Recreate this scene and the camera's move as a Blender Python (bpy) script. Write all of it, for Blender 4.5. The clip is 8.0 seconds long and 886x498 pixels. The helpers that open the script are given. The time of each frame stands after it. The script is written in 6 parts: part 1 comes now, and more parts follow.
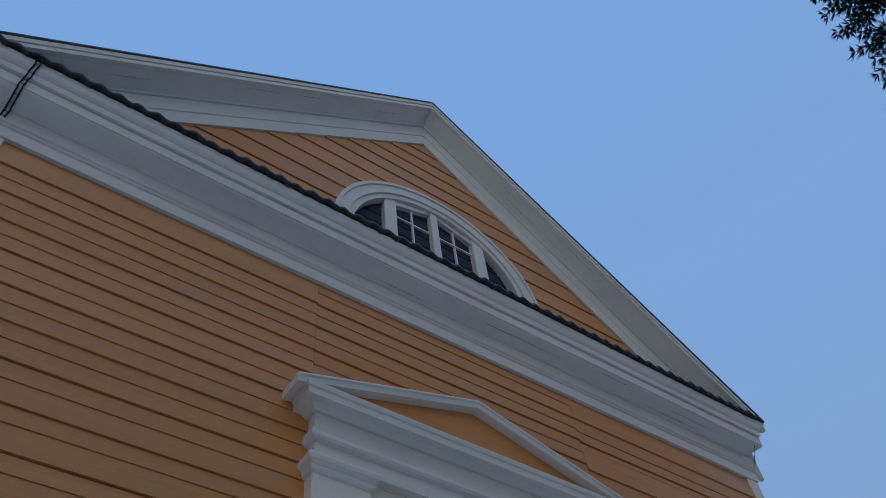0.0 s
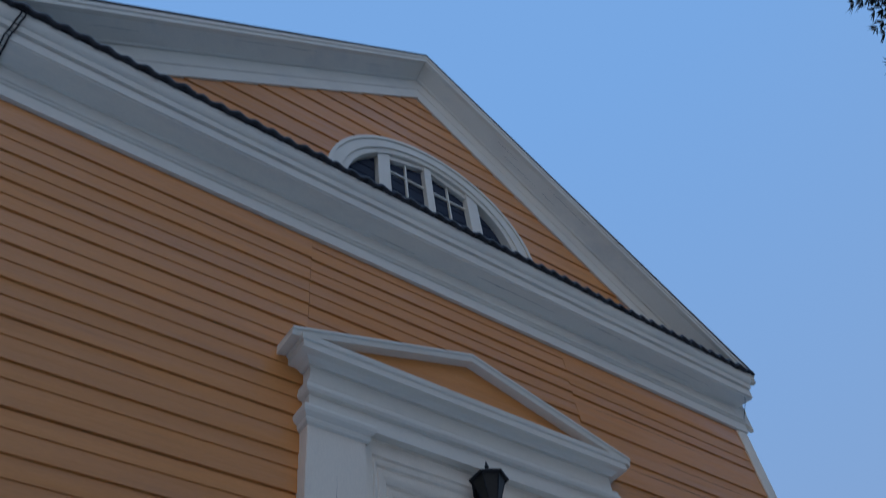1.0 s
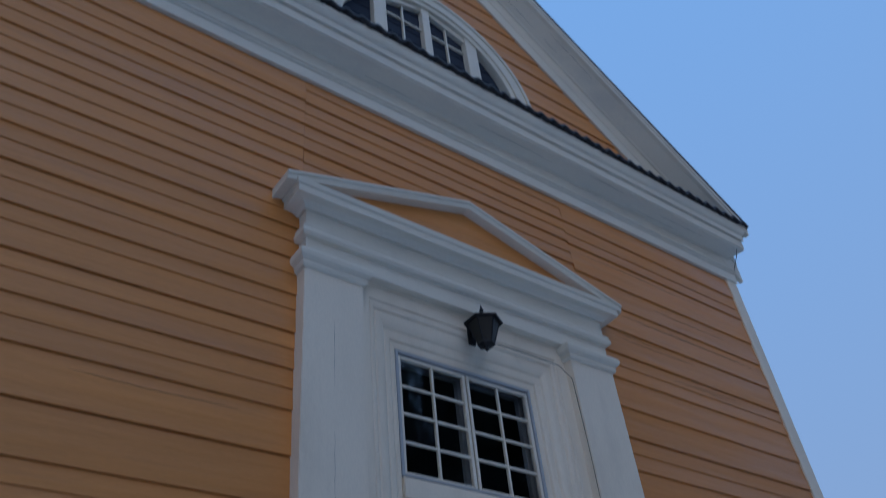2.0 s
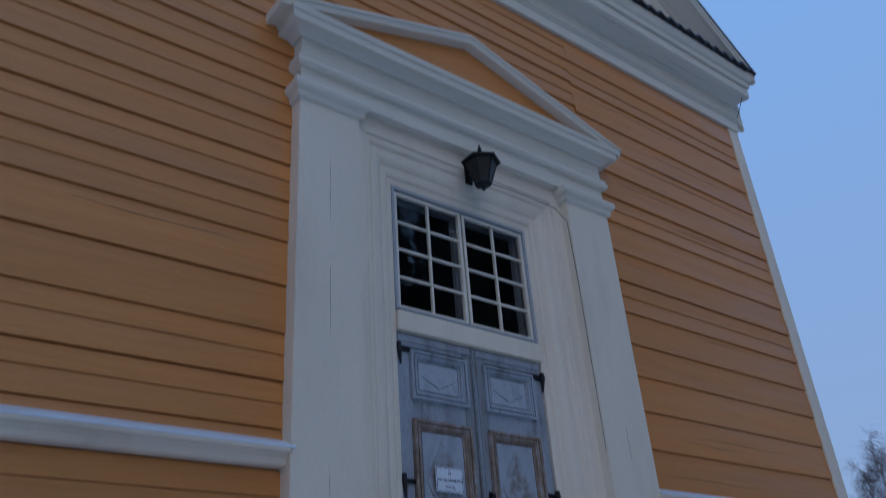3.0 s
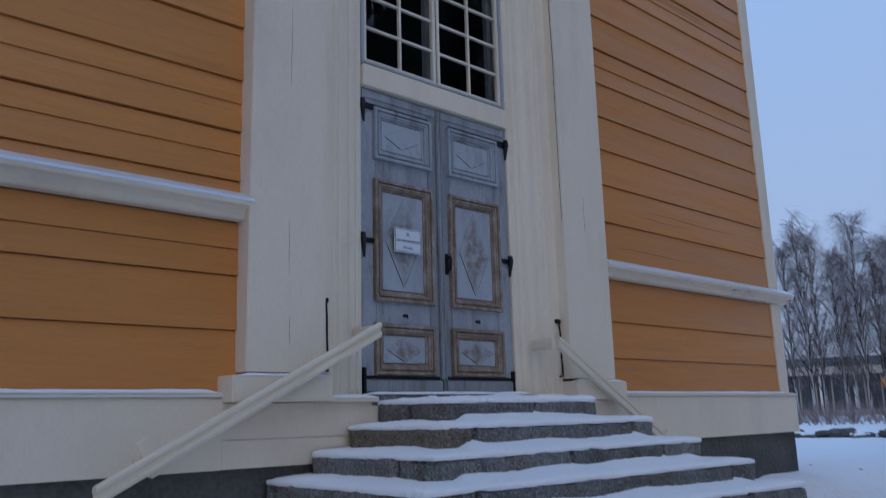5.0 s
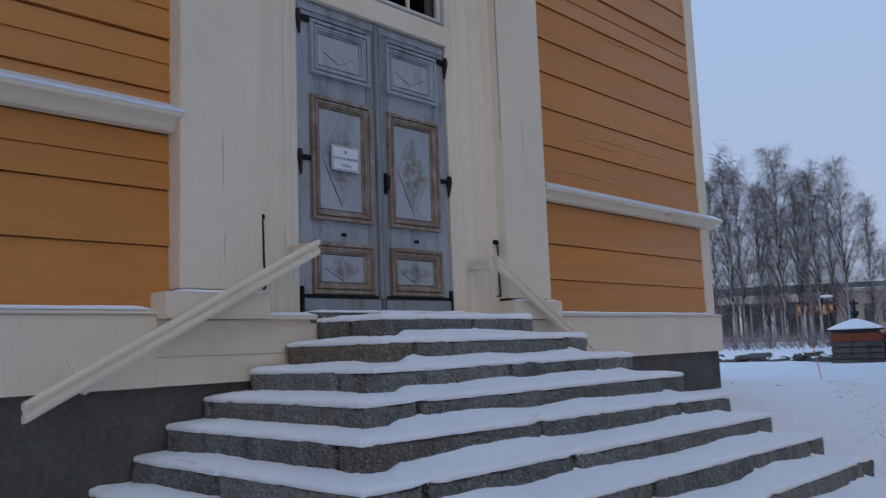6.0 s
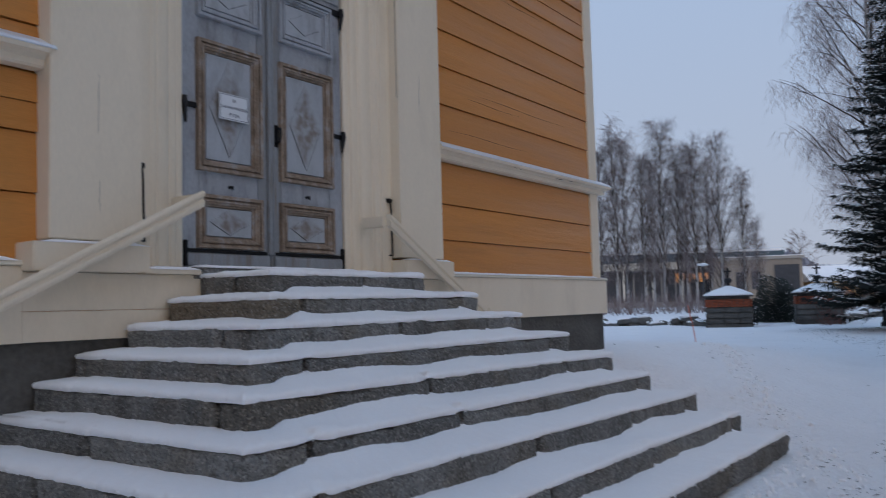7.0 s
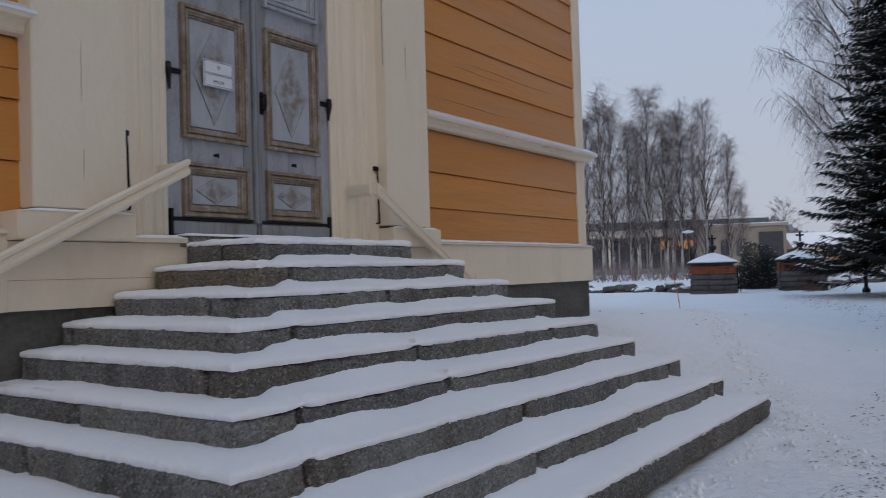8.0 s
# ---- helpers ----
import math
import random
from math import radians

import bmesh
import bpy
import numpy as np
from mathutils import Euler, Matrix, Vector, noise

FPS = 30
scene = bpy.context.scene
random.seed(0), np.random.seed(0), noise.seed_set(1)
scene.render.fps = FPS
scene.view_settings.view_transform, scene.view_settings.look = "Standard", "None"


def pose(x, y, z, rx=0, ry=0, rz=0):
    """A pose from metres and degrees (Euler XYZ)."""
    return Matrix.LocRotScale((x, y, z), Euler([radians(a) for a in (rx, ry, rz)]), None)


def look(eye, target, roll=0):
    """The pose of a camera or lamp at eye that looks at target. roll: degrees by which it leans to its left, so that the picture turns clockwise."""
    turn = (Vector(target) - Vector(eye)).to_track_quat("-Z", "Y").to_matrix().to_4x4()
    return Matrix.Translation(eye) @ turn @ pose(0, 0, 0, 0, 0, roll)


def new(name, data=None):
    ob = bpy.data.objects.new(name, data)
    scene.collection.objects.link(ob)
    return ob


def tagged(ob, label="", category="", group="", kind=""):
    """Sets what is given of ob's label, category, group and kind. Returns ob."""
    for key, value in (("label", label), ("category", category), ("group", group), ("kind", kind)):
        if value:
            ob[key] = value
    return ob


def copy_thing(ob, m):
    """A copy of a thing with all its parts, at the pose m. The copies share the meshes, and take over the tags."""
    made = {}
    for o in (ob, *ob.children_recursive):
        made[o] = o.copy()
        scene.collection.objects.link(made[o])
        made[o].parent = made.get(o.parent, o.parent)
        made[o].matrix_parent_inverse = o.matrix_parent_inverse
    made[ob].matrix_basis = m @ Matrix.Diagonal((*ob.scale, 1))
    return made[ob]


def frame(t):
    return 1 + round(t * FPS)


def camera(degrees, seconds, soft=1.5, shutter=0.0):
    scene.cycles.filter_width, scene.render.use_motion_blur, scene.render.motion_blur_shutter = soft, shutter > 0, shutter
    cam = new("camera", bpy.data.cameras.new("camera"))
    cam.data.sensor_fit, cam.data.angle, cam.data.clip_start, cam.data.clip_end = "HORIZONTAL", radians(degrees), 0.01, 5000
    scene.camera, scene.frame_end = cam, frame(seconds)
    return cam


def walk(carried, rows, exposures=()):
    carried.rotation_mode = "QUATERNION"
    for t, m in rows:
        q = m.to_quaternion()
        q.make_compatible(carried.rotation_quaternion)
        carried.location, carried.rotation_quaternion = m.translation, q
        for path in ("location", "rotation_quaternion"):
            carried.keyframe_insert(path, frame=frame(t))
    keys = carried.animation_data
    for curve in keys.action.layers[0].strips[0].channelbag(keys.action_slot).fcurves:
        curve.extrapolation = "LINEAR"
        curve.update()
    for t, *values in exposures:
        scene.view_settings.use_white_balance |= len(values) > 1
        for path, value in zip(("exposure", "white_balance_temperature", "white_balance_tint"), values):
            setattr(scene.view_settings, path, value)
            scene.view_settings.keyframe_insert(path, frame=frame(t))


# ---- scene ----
cam = camera(57.74, 8.0, soft=0.85, shutter=0.5)
PATH = [
    (0.0, look((-4.7807, -5.5694, 1.3413), (-0.8926, -1.1512, 9.4259), -8.43)),
    (0.5, look((-4.7714, -5.5639, 1.3315), (-0.8552, -1.1528, 9.4065), -8.77)),
    (1.0, look((-4.7597, -5.5561, 1.3487), (-0.5914, -0.7969, 9.0930), -8.41)),
    (1.5, look((-4.738, -5.490, 1.378), (-0.208, -0.190, 8.525), -7.65)),
    (3.0, look((-4.6721, -5.3356, 1.3972), (0.8269, 1.4489, 6.2686), -4.31)),
    (3.5, look((-4.7459, -5.2682, 1.5124), (1.0797, 1.7583, 5.5979), -2.81)),
    (4.0, look((-4.7516, -5.2450, 1.5303), (1.2833, 1.9564, 4.9537), -2.29)),
    (4.5, look((-4.6984, -5.1478, 1.5607), (1.5817, 2.1589, 4.2388), -1.49)),
    (6.0, look((-4.6335, -4.9831, 1.4192), (2.5953, 1.8201, 2.6279), -2.10)),
    (6.5, look((-4.6117, -4.9554, 1.4011), (2.9986, 1.4648, 2.3310), -1.58)),
    (7.0, look((-4.5567, -4.9364, 1.3821), (3.5337, 0.8974, 2.0976), -1.52)),
    (7.5, look((-4.4914, -4.9533, 1.3650), (3.8446, 0.5488, 1.8520), -1.56)),
    (8.0, look((-4.5711, -4.9426, 1.3842), (3.6272, 0.7752, 1.6925), -1.66)),
]
walk(cam, PATH, exposures=((0.0, -0.28, 5750, 6), (1.5, -0.23, 5400, 5), (3.0, -0.18, 5350, 7), (3.5, 0.01, 5500, 7), (4.7, 0.10, 5750, 9), (6.0, 0.20, 6500, 10), (7.0, 0.19, 7050, 10), (8.0, 0.25, 7700, 11)))

# world: an even, overcast winter dusk
world = bpy.data.worlds.new("world")
scene.world = world
world.use_nodes = True
wn, wl = world.node_tree.nodes, world.node_tree.links
wn.clear()
sky = wn.new("ShaderNodeTexSky")
sky.sky_type = "NISHITA"
sky.sun_disc = False
sky.sun_elevation = radians(7)
sky.sun_rotation = radians(-143)
sky.dust_density = 2.0
w_co = wn.new("ShaderNodeTexCoord")
w_sep = wn.new("ShaderNodeSeparateXYZ")
w_ramp = wn.new("ShaderNodeValToRGB")
w_ramp.color_ramp.elements[0].position, w_ramp.color_ramp.elements[0].color = 0.0, (0.368, 0.43, 0.575, 1)
w_ramp.color_ramp.elements[1].position, w_ramp.color_ramp.elements[1].color = 0.85, (0.283, 0.475, 0.815, 1)
w_mix = wn.new("ShaderNodeMix")
w_mix.data_type = "RGBA"
w_mix.inputs[0].default_value = 0.94
w_scale = wn.new("ShaderNodeMix")
w_scale.data_type, w_scale.blend_type = "RGBA", "MULTIPLY"
w_scale.inputs[0].default_value = 1.0
w_scale.inputs[7].default_value = (0.10, 0.10, 0.10, 1)
w_bg = wn.new("ShaderNodeBackground")
w_out = wn.new("ShaderNodeOutputWorld")
wl.new(w_co.outputs["Generated"], w_sep.inputs[0])
wl.new(w_sep.outputs[2], w_ramp.inputs[0])
wl.new(sky.outputs[0], w_scale.inputs[6])
wl.new(w_scale.outputs[2], w_mix.inputs[6])
wl.new(w_ramp.outputs[0], w_mix.inputs[7])
wl.new(w_mix.outputs[2], w_bg.inputs[0])
w_bg.inputs[1].default_value = 1.0
wl.new(w_bg.outputs[0], w_out.inputs[0])

sun_data = bpy.data.lights.new("sun", "SUN")
sun_data.energy, sun_data.angle, sun_data.color = 0.64, radians(70), (1.0, 0.80, 0.65)
sun = new("sun", sun_data)
sun.matrix_world = look((-18, -24, 19), (0, 0, 2))


# ---- materials ----
def material(name, base, rough=0.6, metal=0.0, spread=0.08, scale=3.0, fine=60.0, bump=0.15, bump_dist=0.004,
             dirt=None, dirt_amount=0.0, dirt_scale=1.2, stretch=(1, 1, 1), rand=0.0, spec=0.4, sway=0.0, gloss=0.0):
    """A painted or raw surface: large and small variation, stains of another colour, fine relief."""
    m = bpy.data.materials.new(name)
    m.use_nodes = True
    n, l = m.node_tree.nodes, m.node_tree.links
    b = n["Principled BSDF"]
    b.inputs["Roughness"].default_value = rough
    b.inputs["Metallic"].default_value = metal
    b.inputs["Specular IOR Level"].default_value = spec
    co = n.new("ShaderNodeTexCoord")
    mp = n.new("ShaderNodeMapping")
    mp.inputs["Scale"].default_value = stretch
    geo = n.new("ShaderNodeNewGeometry")
    l.new(geo.outputs["Position"], mp.inputs[0])
    big = n.new("ShaderNodeTexNoise")
    big.inputs["Scale"].default_value, big.inputs["Detail"].default_value = scale, 5
    small = n.new("ShaderNodeTexNoise")
    small.inputs["Scale"].default_value, small.inputs["Detail"].default_value = fine, 3
    l.new(mp.outputs[0], big.inputs["Vector"])
    l.new(mp.outputs[0], small.inputs["Vector"])
    add = n.new("ShaderNodeMath")
    add.operation = "ADD"
    l.new(big.outputs["Fac"], add.inputs[0])
    l.new(small.outputs["Fac"], add.inputs[1])
    vary = n.new("ShaderNodeMapRange")
    vary.inputs["From Min"].default_value, vary.inputs["From Max"].default_value = 0.6, 1.4
    vary.inputs["To Min"].default_value, vary.inputs["To Max"].default_value = 1 - spread, 1 + spread
    l.new(add.outputs[0], vary.inputs["Value"])
    last = vary.outputs[0]
    if rand:
        info = n.new("ShaderNodeObjectInfo")
        r = n.new("ShaderNodeMapRange")
        r.inputs["To Min"].default_value, r.inputs["To Max"].default_value = 1 - rand, 1 + rand
        l.new(info.outputs["Random"], r.inputs["Value"])
        mul = n.new("ShaderNodeMath")
        mul.operation = "MULTIPLY"
        l.new(last, mul.inputs[0])
        l.new(r.outputs[0], mul.inputs[1])
        last = mul.outputs[0]
    tint = n.new("ShaderNodeVectorMath")
    tint.operation = "SCALE"
    tint.inputs[0].default_value = base
    l.new(last, tint.inputs["Scale"])
    colour = tint.outputs[0]
    if dirt:
        d = n.new("ShaderNodeTexNoise")
        d.inputs["Scale"].default_value, d.inputs["Detail"].default_value, d.inputs["Roughness"].default_value = dirt_scale, 7, 0.65
        l.new(mp.outputs[0], d.inputs["Vector"])
        dr = n.new("ShaderNodeMapRange")
        dr.inputs["From Min"].default_value, dr.inputs["From Max"].default_value = 0.52, 0.72
        dr.inputs["To Max"].default_value = dirt_amount
        l.new(d.outputs["Fac"], dr.inputs["Value"])
        mx = n.new("ShaderNodeMix")
        mx.data_type = "RGBA"
        mx.inputs[7].default_value = (*dirt, 1)
        l.new(dr.outputs[0], mx.inputs[0])
        l.new(colour, mx.inputs[6])
        colour = mx.outputs[2]
    l.new(colour, b.inputs["Base Color"])
    bp = n.new("ShaderNodeBump")
    bp.inputs["Strength"].default_value, bp.inputs["Distance"].default_value = bump, bump_dist
    l.new(small.outputs["Fac"], bp.inputs["Height"])
    if sway:
        soft_bump = n.new("ShaderNodeBump")
        soft_bump.inputs["Strength"].default_value, soft_bump.inputs["Distance"].default_value = 1.0, sway
        l.new(big.outputs["Fac"], soft_bump.inputs["Height"])
        l.new(soft_bump.outputs[0], bp.inputs["Normal"])
    if gloss:
        gr = n.new("ShaderNodeMapRange")
        gr.inputs["From Min"].default_value, gr.inputs["From Max"].default_value = 0.35, 0.65
        gr.inputs["To Min"].default_value, gr.inputs["To Max"].default_value = rough - gloss, rough + gloss
        l.new(big.outputs["Fac"], gr.inputs["Value"])
        l.new(gr.outputs[0], b.inputs["Roughness"])
    l.new(bp.outputs[0], b.inputs["Normal"])
    return m


def glass(name):
    m = bpy.data.materials.new(name)
    m.use_nodes = True
    b = m.node_tree.nodes["Principled BSDF"]
    b.inputs["Base Color"].default_value = (0.9, 0.94, 0.95, 1)
    b.inputs["Roughness"].default_value = 0.02
    b.inputs["Transmission Weight"].default_value = 1.0
    b.inputs["IOR"].default_value = 1.5
    n, l = m.node_tree.nodes, m.node_tree.links
    w = n.new("ShaderNodeTexNoise")
    w.inputs["Scale"].default_value = 2.2
    bp = n.new("ShaderNodeBump")
    bp.inputs["Strength"].default_value, bp.inputs["Distance"].default_value = 0.25, 0.02
    g = n.new("ShaderNodeNewGeometry")
    l.new(g.outputs["Position"], w.inputs["Vector"])
    l.new(w.outputs["Fac"], bp.inputs["Height"])
    l.new(bp.outputs[0], b.inputs["Normal"])
    return m


def glow(name, colour, strength):
    m = bpy.data.materials.new(name)
    m.use_nodes = True
    b = m.node_tree.nodes["Principled BSDF"]
    b.inputs["Base Color"].default_value = (0.05, 0.045, 0.04, 1)
    b.inputs["Emission Color"].default_value = (*colour, 1)
    b.inputs["Emission Strength"].default_value = strength
    return m


OCHRE = material("ochre_paint", (0.59, 0.24, 0.058), 0.42, spread=0.10, scale=1.3, fine=45, bump=0.25, bump_dist=0.003,
                 dirt=(0.43, 0.18, 0.055), dirt_amount=0.5, dirt_scale=1.6, stretch=(0.35, 1, 4), rand=0.06, sway=0.02, gloss=0.12)
CREAM = material("cream_paint", (0.815, 0.705, 0.55), 0.5, spread=0.05, scale=1.5, fine=50, bump=0.12, bump_dist=0.002,
                 dirt=(0.55, 0.46, 0.34), dirt_amount=0.35, dirt_scale=1.1, stretch=(1.5, 1.5, 0.5))
WHITE = material("white_paint", (0.735, 0.665, 0.54), 0.5, spread=0.05, scale=1.2, fine=40, bump=0.12, bump_dist=0.002,
                 dirt=(0.5, 0.48, 0.44), dirt_amount=0.4, dirt_scale=1.0, stretch=(0.6, 1.5, 1.5))
DOOR_PAINT = material("blue_grey_door_paint", (0.355, 0.375, 0.405), 0.6, spread=0.26, scale=3.0, fine=70, bump=0.3, bump_dist=0.002,
                      dirt=(0.15, 0.15, 0.145), dirt_amount=0.85, dirt_scale=4.2, stretch=(2, 2, 0.5))
DOOR_WOOD = material("worn_brown_wood", (0.27, 0.20, 0.148), 0.75, spread=0.6, scale=9.0, fine=110, bump=0.8, bump_dist=0.003,
                     dirt=(0.36, 0.37, 0.385), dirt_amount=0.85, dirt_scale=9.0, stretch=(1.6, 1, 0.8))
DOOR_EDGE = material("scuffed_door_paint", (0.27, 0.285, 0.30), 0.65, spread=0.3, scale=3.0, fine=70, bump=0.4, bump_dist=0.002,
                     dirt=(0.20, 0.14, 0.095), dirt_amount=0.95, dirt_scale=4.0, stretch=(4, 2, 0.35))


def stained_panel(name, base, stain):
    """Pale door paint with a worn diamond of bare wood in the middle of each panel."""
    m = material(name, base, 0.62, spread=0.14, scale=3.0, fine=60, bump=0.25, bump_dist=0.002, dirt=(0.24, 0.24, 0.25), dirt_amount=0.6, dirt_scale=4.0, stretch=(2, 2, 0.6))
    n, l = m.node_tree.nodes, m.node_tree.links
    b = n["Principled BSDF"]
    colour = b.inputs["Base Color"].links[0].from_socket
    co = n.new("ShaderNodeTexCoord")
    sep = n.new("ShaderNodeSeparateXYZ")
    l.new(co.outputs["Generated"], sep.inputs[0])
    total = None
    for k in (0, 2):
        away = n.new("ShaderNodeMath")
        away.operation = "SUBTRACT"
        away.inputs[1].default_value = 0.5
        l.new(sep.outputs[k], away.inputs[0])
        size = n.new("ShaderNodeMath")
        size.operation = "ABSOLUTE"
        l.new(away.outputs[0], size.inputs[0])
        if total is None:
            total = size.outputs[0]
        else:
            add = n.new("ShaderNodeMath")
            add.operation = "ADD"
            l.new(total, add.inputs[0])
            l.new(size.outputs[0], add.inputs[1])
            total = add.outputs[0]
    geo = n.new("ShaderNodeNewGeometry")
    blot = n.new("ShaderNodeTexNoise")
    blot.inputs["Scale"].default_value, blot.inputs["Detail"].default_value = 7, 5
    l.new(geo.outputs["Position"], blot.inputs["Vector"])
    mix = n.new("ShaderNodeMath")
    mix.operation = "MULTIPLY_ADD"
    mix.inputs[1].default_value = 0.55
    l.new(blot.outputs["Fac"], mix.inputs[0])
    l.new(total, mix.inputs[2])
    rg = n.new("ShaderNodeMapRange")
    rg.inputs["From Min"].default_value, rg.inputs["From Max"].default_value = 0.77, 0.55
    rg.inputs["To Min"].default_value, rg.inputs["To Max"].default_value = 0.0, 0.85
    l.new(mix.outputs[0], rg.inputs["Value"])
    mx = n.new("ShaderNodeMix")
    mx.data_type = "RGBA"
    mx.inputs[7].default_value = (*stain, 1)
    grain = n.new("ShaderNodeTexNoise")
    grain.inputs["Scale"].default_value, grain.inputs["Detail"].default_value = 16, 6
    l.new(geo.outputs["Position"], grain.inputs["Vector"])
    gr = n.new("ShaderNodeMapRange")
    gr.inputs["From Min"].default_value, gr.inputs["From Max"].default_value, gr.inputs["To Min"].default_value = 0.38, 0.62, 0.25
    l.new(grain.outputs["Fac"], gr.inputs["Value"])
    both = n.new("ShaderNodeMath")
    both.operation = "MULTIPLY"
    l.new(rg.outputs[0], both.inputs[0])
    l.new(gr.outputs[0], both.inputs[1])
    l.new(both.outputs[0], mx.inputs[0])
    l.new(colour, mx.inputs[6])
    l.new(mx.outputs[2], b.inputs["Base Color"])
    return m


PANEL_PAINT = material("pale_panel_paint", (0.42, 0.445, 0.475), 0.62, spread=0.16, scale=3.0, fine=60, bump=0.25, bump_dist=0.002, dirt=(0.22, 0.22, 0.23), dirt_amount=0.7, dirt_scale=4.0, stretch=(2, 2, 0.6))
PANEL_WORN = stained_panel("worn_panel_paint", (0.40, 0.425, 0.455), (0.195, 0.15, 0.115))
IRON = material("black_iron", (0.018, 0.018, 0.02), 0.5, metal=0.4, spread=0.2, scale=8, fine=120, bump=0.3, bump_dist=0.001)


def granite(name, base, dark, light, rand=0.24):
    """Rough-hewn granite: pale and dark crystals, stains, pitted relief."""
    m = material(name, base, 0.88, spread=0.42, scale=4.5, fine=60, bump=1.0, bump_dist=0.012, dirt=dark, dirt_amount=0.85, dirt_scale=2.6, rand=rand, spec=0.25, stretch=(1.3, 1.3, 0.55))
    n, l = m.node_tree.nodes, m.node_tree.links
    b = n["Principled BSDF"]
    colour = b.inputs["Base Color"].links[0].from_socket
    geo = n.new("ShaderNodeNewGeometry")
    cells = n.new("ShaderNodeTexVoronoi")
    cells.inputs["Scale"].default_value = 105
    l.new(geo.outputs["Position"], cells.inputs["Vector"])
    sep = n.new("ShaderNodeSeparateColor")
    l.new(cells.outputs["Color"], sep.inputs[0])
    for sock, lo, hi, tone in ((sep.outputs[0], 0.72, 0.95, light), (sep.outputs[1], 0.68, 0.9, (0.028, 0.026, 0.025))):
        rg = n.new("ShaderNodeMapRange")
        rg.inputs["From Min"].default_value, rg.inputs["From Max"].default_value, rg.inputs["To Max"].default_value = lo, hi, 0.5
        l.new(sock, rg.inputs["Value"])
        mx = n.new("ShaderNodeMix")
        mx.data_type = "RGBA"
        mx.inputs[7].default_value = (*tone, 1)
        l.new(rg.outputs[0], mx.inputs[0])
        l.new(colour, mx.inputs[6])
        colour = mx.outputs[2]
    stain = n.new("ShaderNodeTexNoise")
    stain.inputs["Scale"].default_value, stain.inputs["Detail"].default_value = 1.7, 6
    l.new(geo.outputs["Position"], stain.inputs["Vector"])
    sr = n.new("ShaderNodeMapRange")
    sr.inputs["From Min"].default_value, sr.inputs["From Max"].default_value, sr.inputs["To Max"].default_value = 0.48, 0.66, 0.6
    l.new(stain.outputs["Fac"], sr.inputs["Value"])
    mx = n.new("ShaderNodeMix")
    mx.data_type, mx.blend_type = "RGBA", "MULTIPLY"
    mx.inputs[7].default_value = (0.86, 0.74, 0.60, 1)
    l.new(sr.outputs[0], mx.inputs[0])
    l.new(colour, mx.inputs[6])
    l.new(mx.outputs[2], b.inputs["Base Color"])
    pits = n.new("ShaderNodeTexNoise")
    pits.inputs["Scale"].default_value, pits.inputs["Detail"].default_value = 30, 7
    l.new(geo.outputs["Position"], pits.inputs["Vector"])
    bp = n.new("ShaderNodeBump")
    bp.inputs["Strength"].default_value, bp.inputs["Distance"].default_value = 1.0, 0.05
    l.new(pits.outputs["Fac"], bp.inputs["Height"])
    l.new(bp.outputs[0], b.inputs["Normal"])
    return m


GRANITE = granite("grey_granite", (0.198, 0.194, 0.183), (0.080, 0.073, 0.064), (0.50, 0.48, 0.44), rand=0.18)
GRANITE_TAN = granite("tan_granite", (0.27, 0.225, 0.17), (0.17, 0.145, 0.12), (0.42, 0.39, 0.34))
PLINTH = material("dark_grey_render", (0.098, 0.094, 0.087), 0.85, spread=0.4, scale=2.5, fine=25, bump=0.9, bump_dist=0.02,
                  dirt=(0.045, 0.043, 0.04), dirt_amount=0.7, dirt_scale=1.4)
SNOW = material("snow", (0.93, 0.925, 0.93), 0.75, spread=0.03, scale=1.5, fine=55, bump=0.35, bump_dist=0.006, spec=0.2)
SNOW_GROUND = material("trodden_snow", (0.91, 0.905, 0.91), 0.75, spread=0.04, scale=1.1, fine=15, bump=1.0, bump_dist=0.05, spec=0.2, sway=0.03)
ROOF_SHEET = material("weathered_roof_sheet", (0.16, 0.16, 0.165), 0.5, spread=0.15, scale=2, fine=20)
TILE = material("black_roof_tile", (0.022, 0.022, 0.025), 0.45, spread=0.3, scale=6, fine=60, bump=0.3)
GLASS = glass("window_glass")
# near-black for cracks and gaps, and standing in for unlit space behind windows
DARK = material("crack_and_unlit_room_black", (0.03, 0.028, 0.026), 0.9, spread=0.3, scale=2, fine=20)
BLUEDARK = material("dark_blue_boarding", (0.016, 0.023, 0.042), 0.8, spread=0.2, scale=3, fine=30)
# white cap metal with the sky's reflected blue put into its base colour
SHEET = material("sky_tinted_sheet_metal", (0.70, 0.74, 0.79), 0.32, spread=0.06, scale=2.5, fine=40, bump=0.08, spec=0.6)
GREY_FRAME = material("grey_window_paint", (0.42, 0.43, 0.44), 0.5, spread=0.08, scale=3, fine=50, bump=0.1)
# inner frame paint, darkened in its colour for the shade indoors
INNER_FRAME = material("inner_paint_in_shade", (0.22, 0.235, 0.26), 0.6, spread=0.15, scale=3, fine=50, bump=0.1)
SIGN_WHITE = material("sign_white", (0.74, 0.77, 0.80), 0.4, spread=0.02, scale=8, fine=60, bump=0.02)
SIGN_INK = material("sign_ink", (0.05, 0.07, 0.12), 0.5, spread=0.05)
BRICK = material("red_brick", (0.30, 0.085, 0.045), 0.85, spread=0.3, scale=8, fine=60, bump=0.6, rand=0.15)
FIELDSTONE = material("field_stone", (0.11, 0.107, 0.10), 0.85, spread=0.35, scale=4, fine=40, bump=0.8, bump_dist=0.01, rand=0.25)
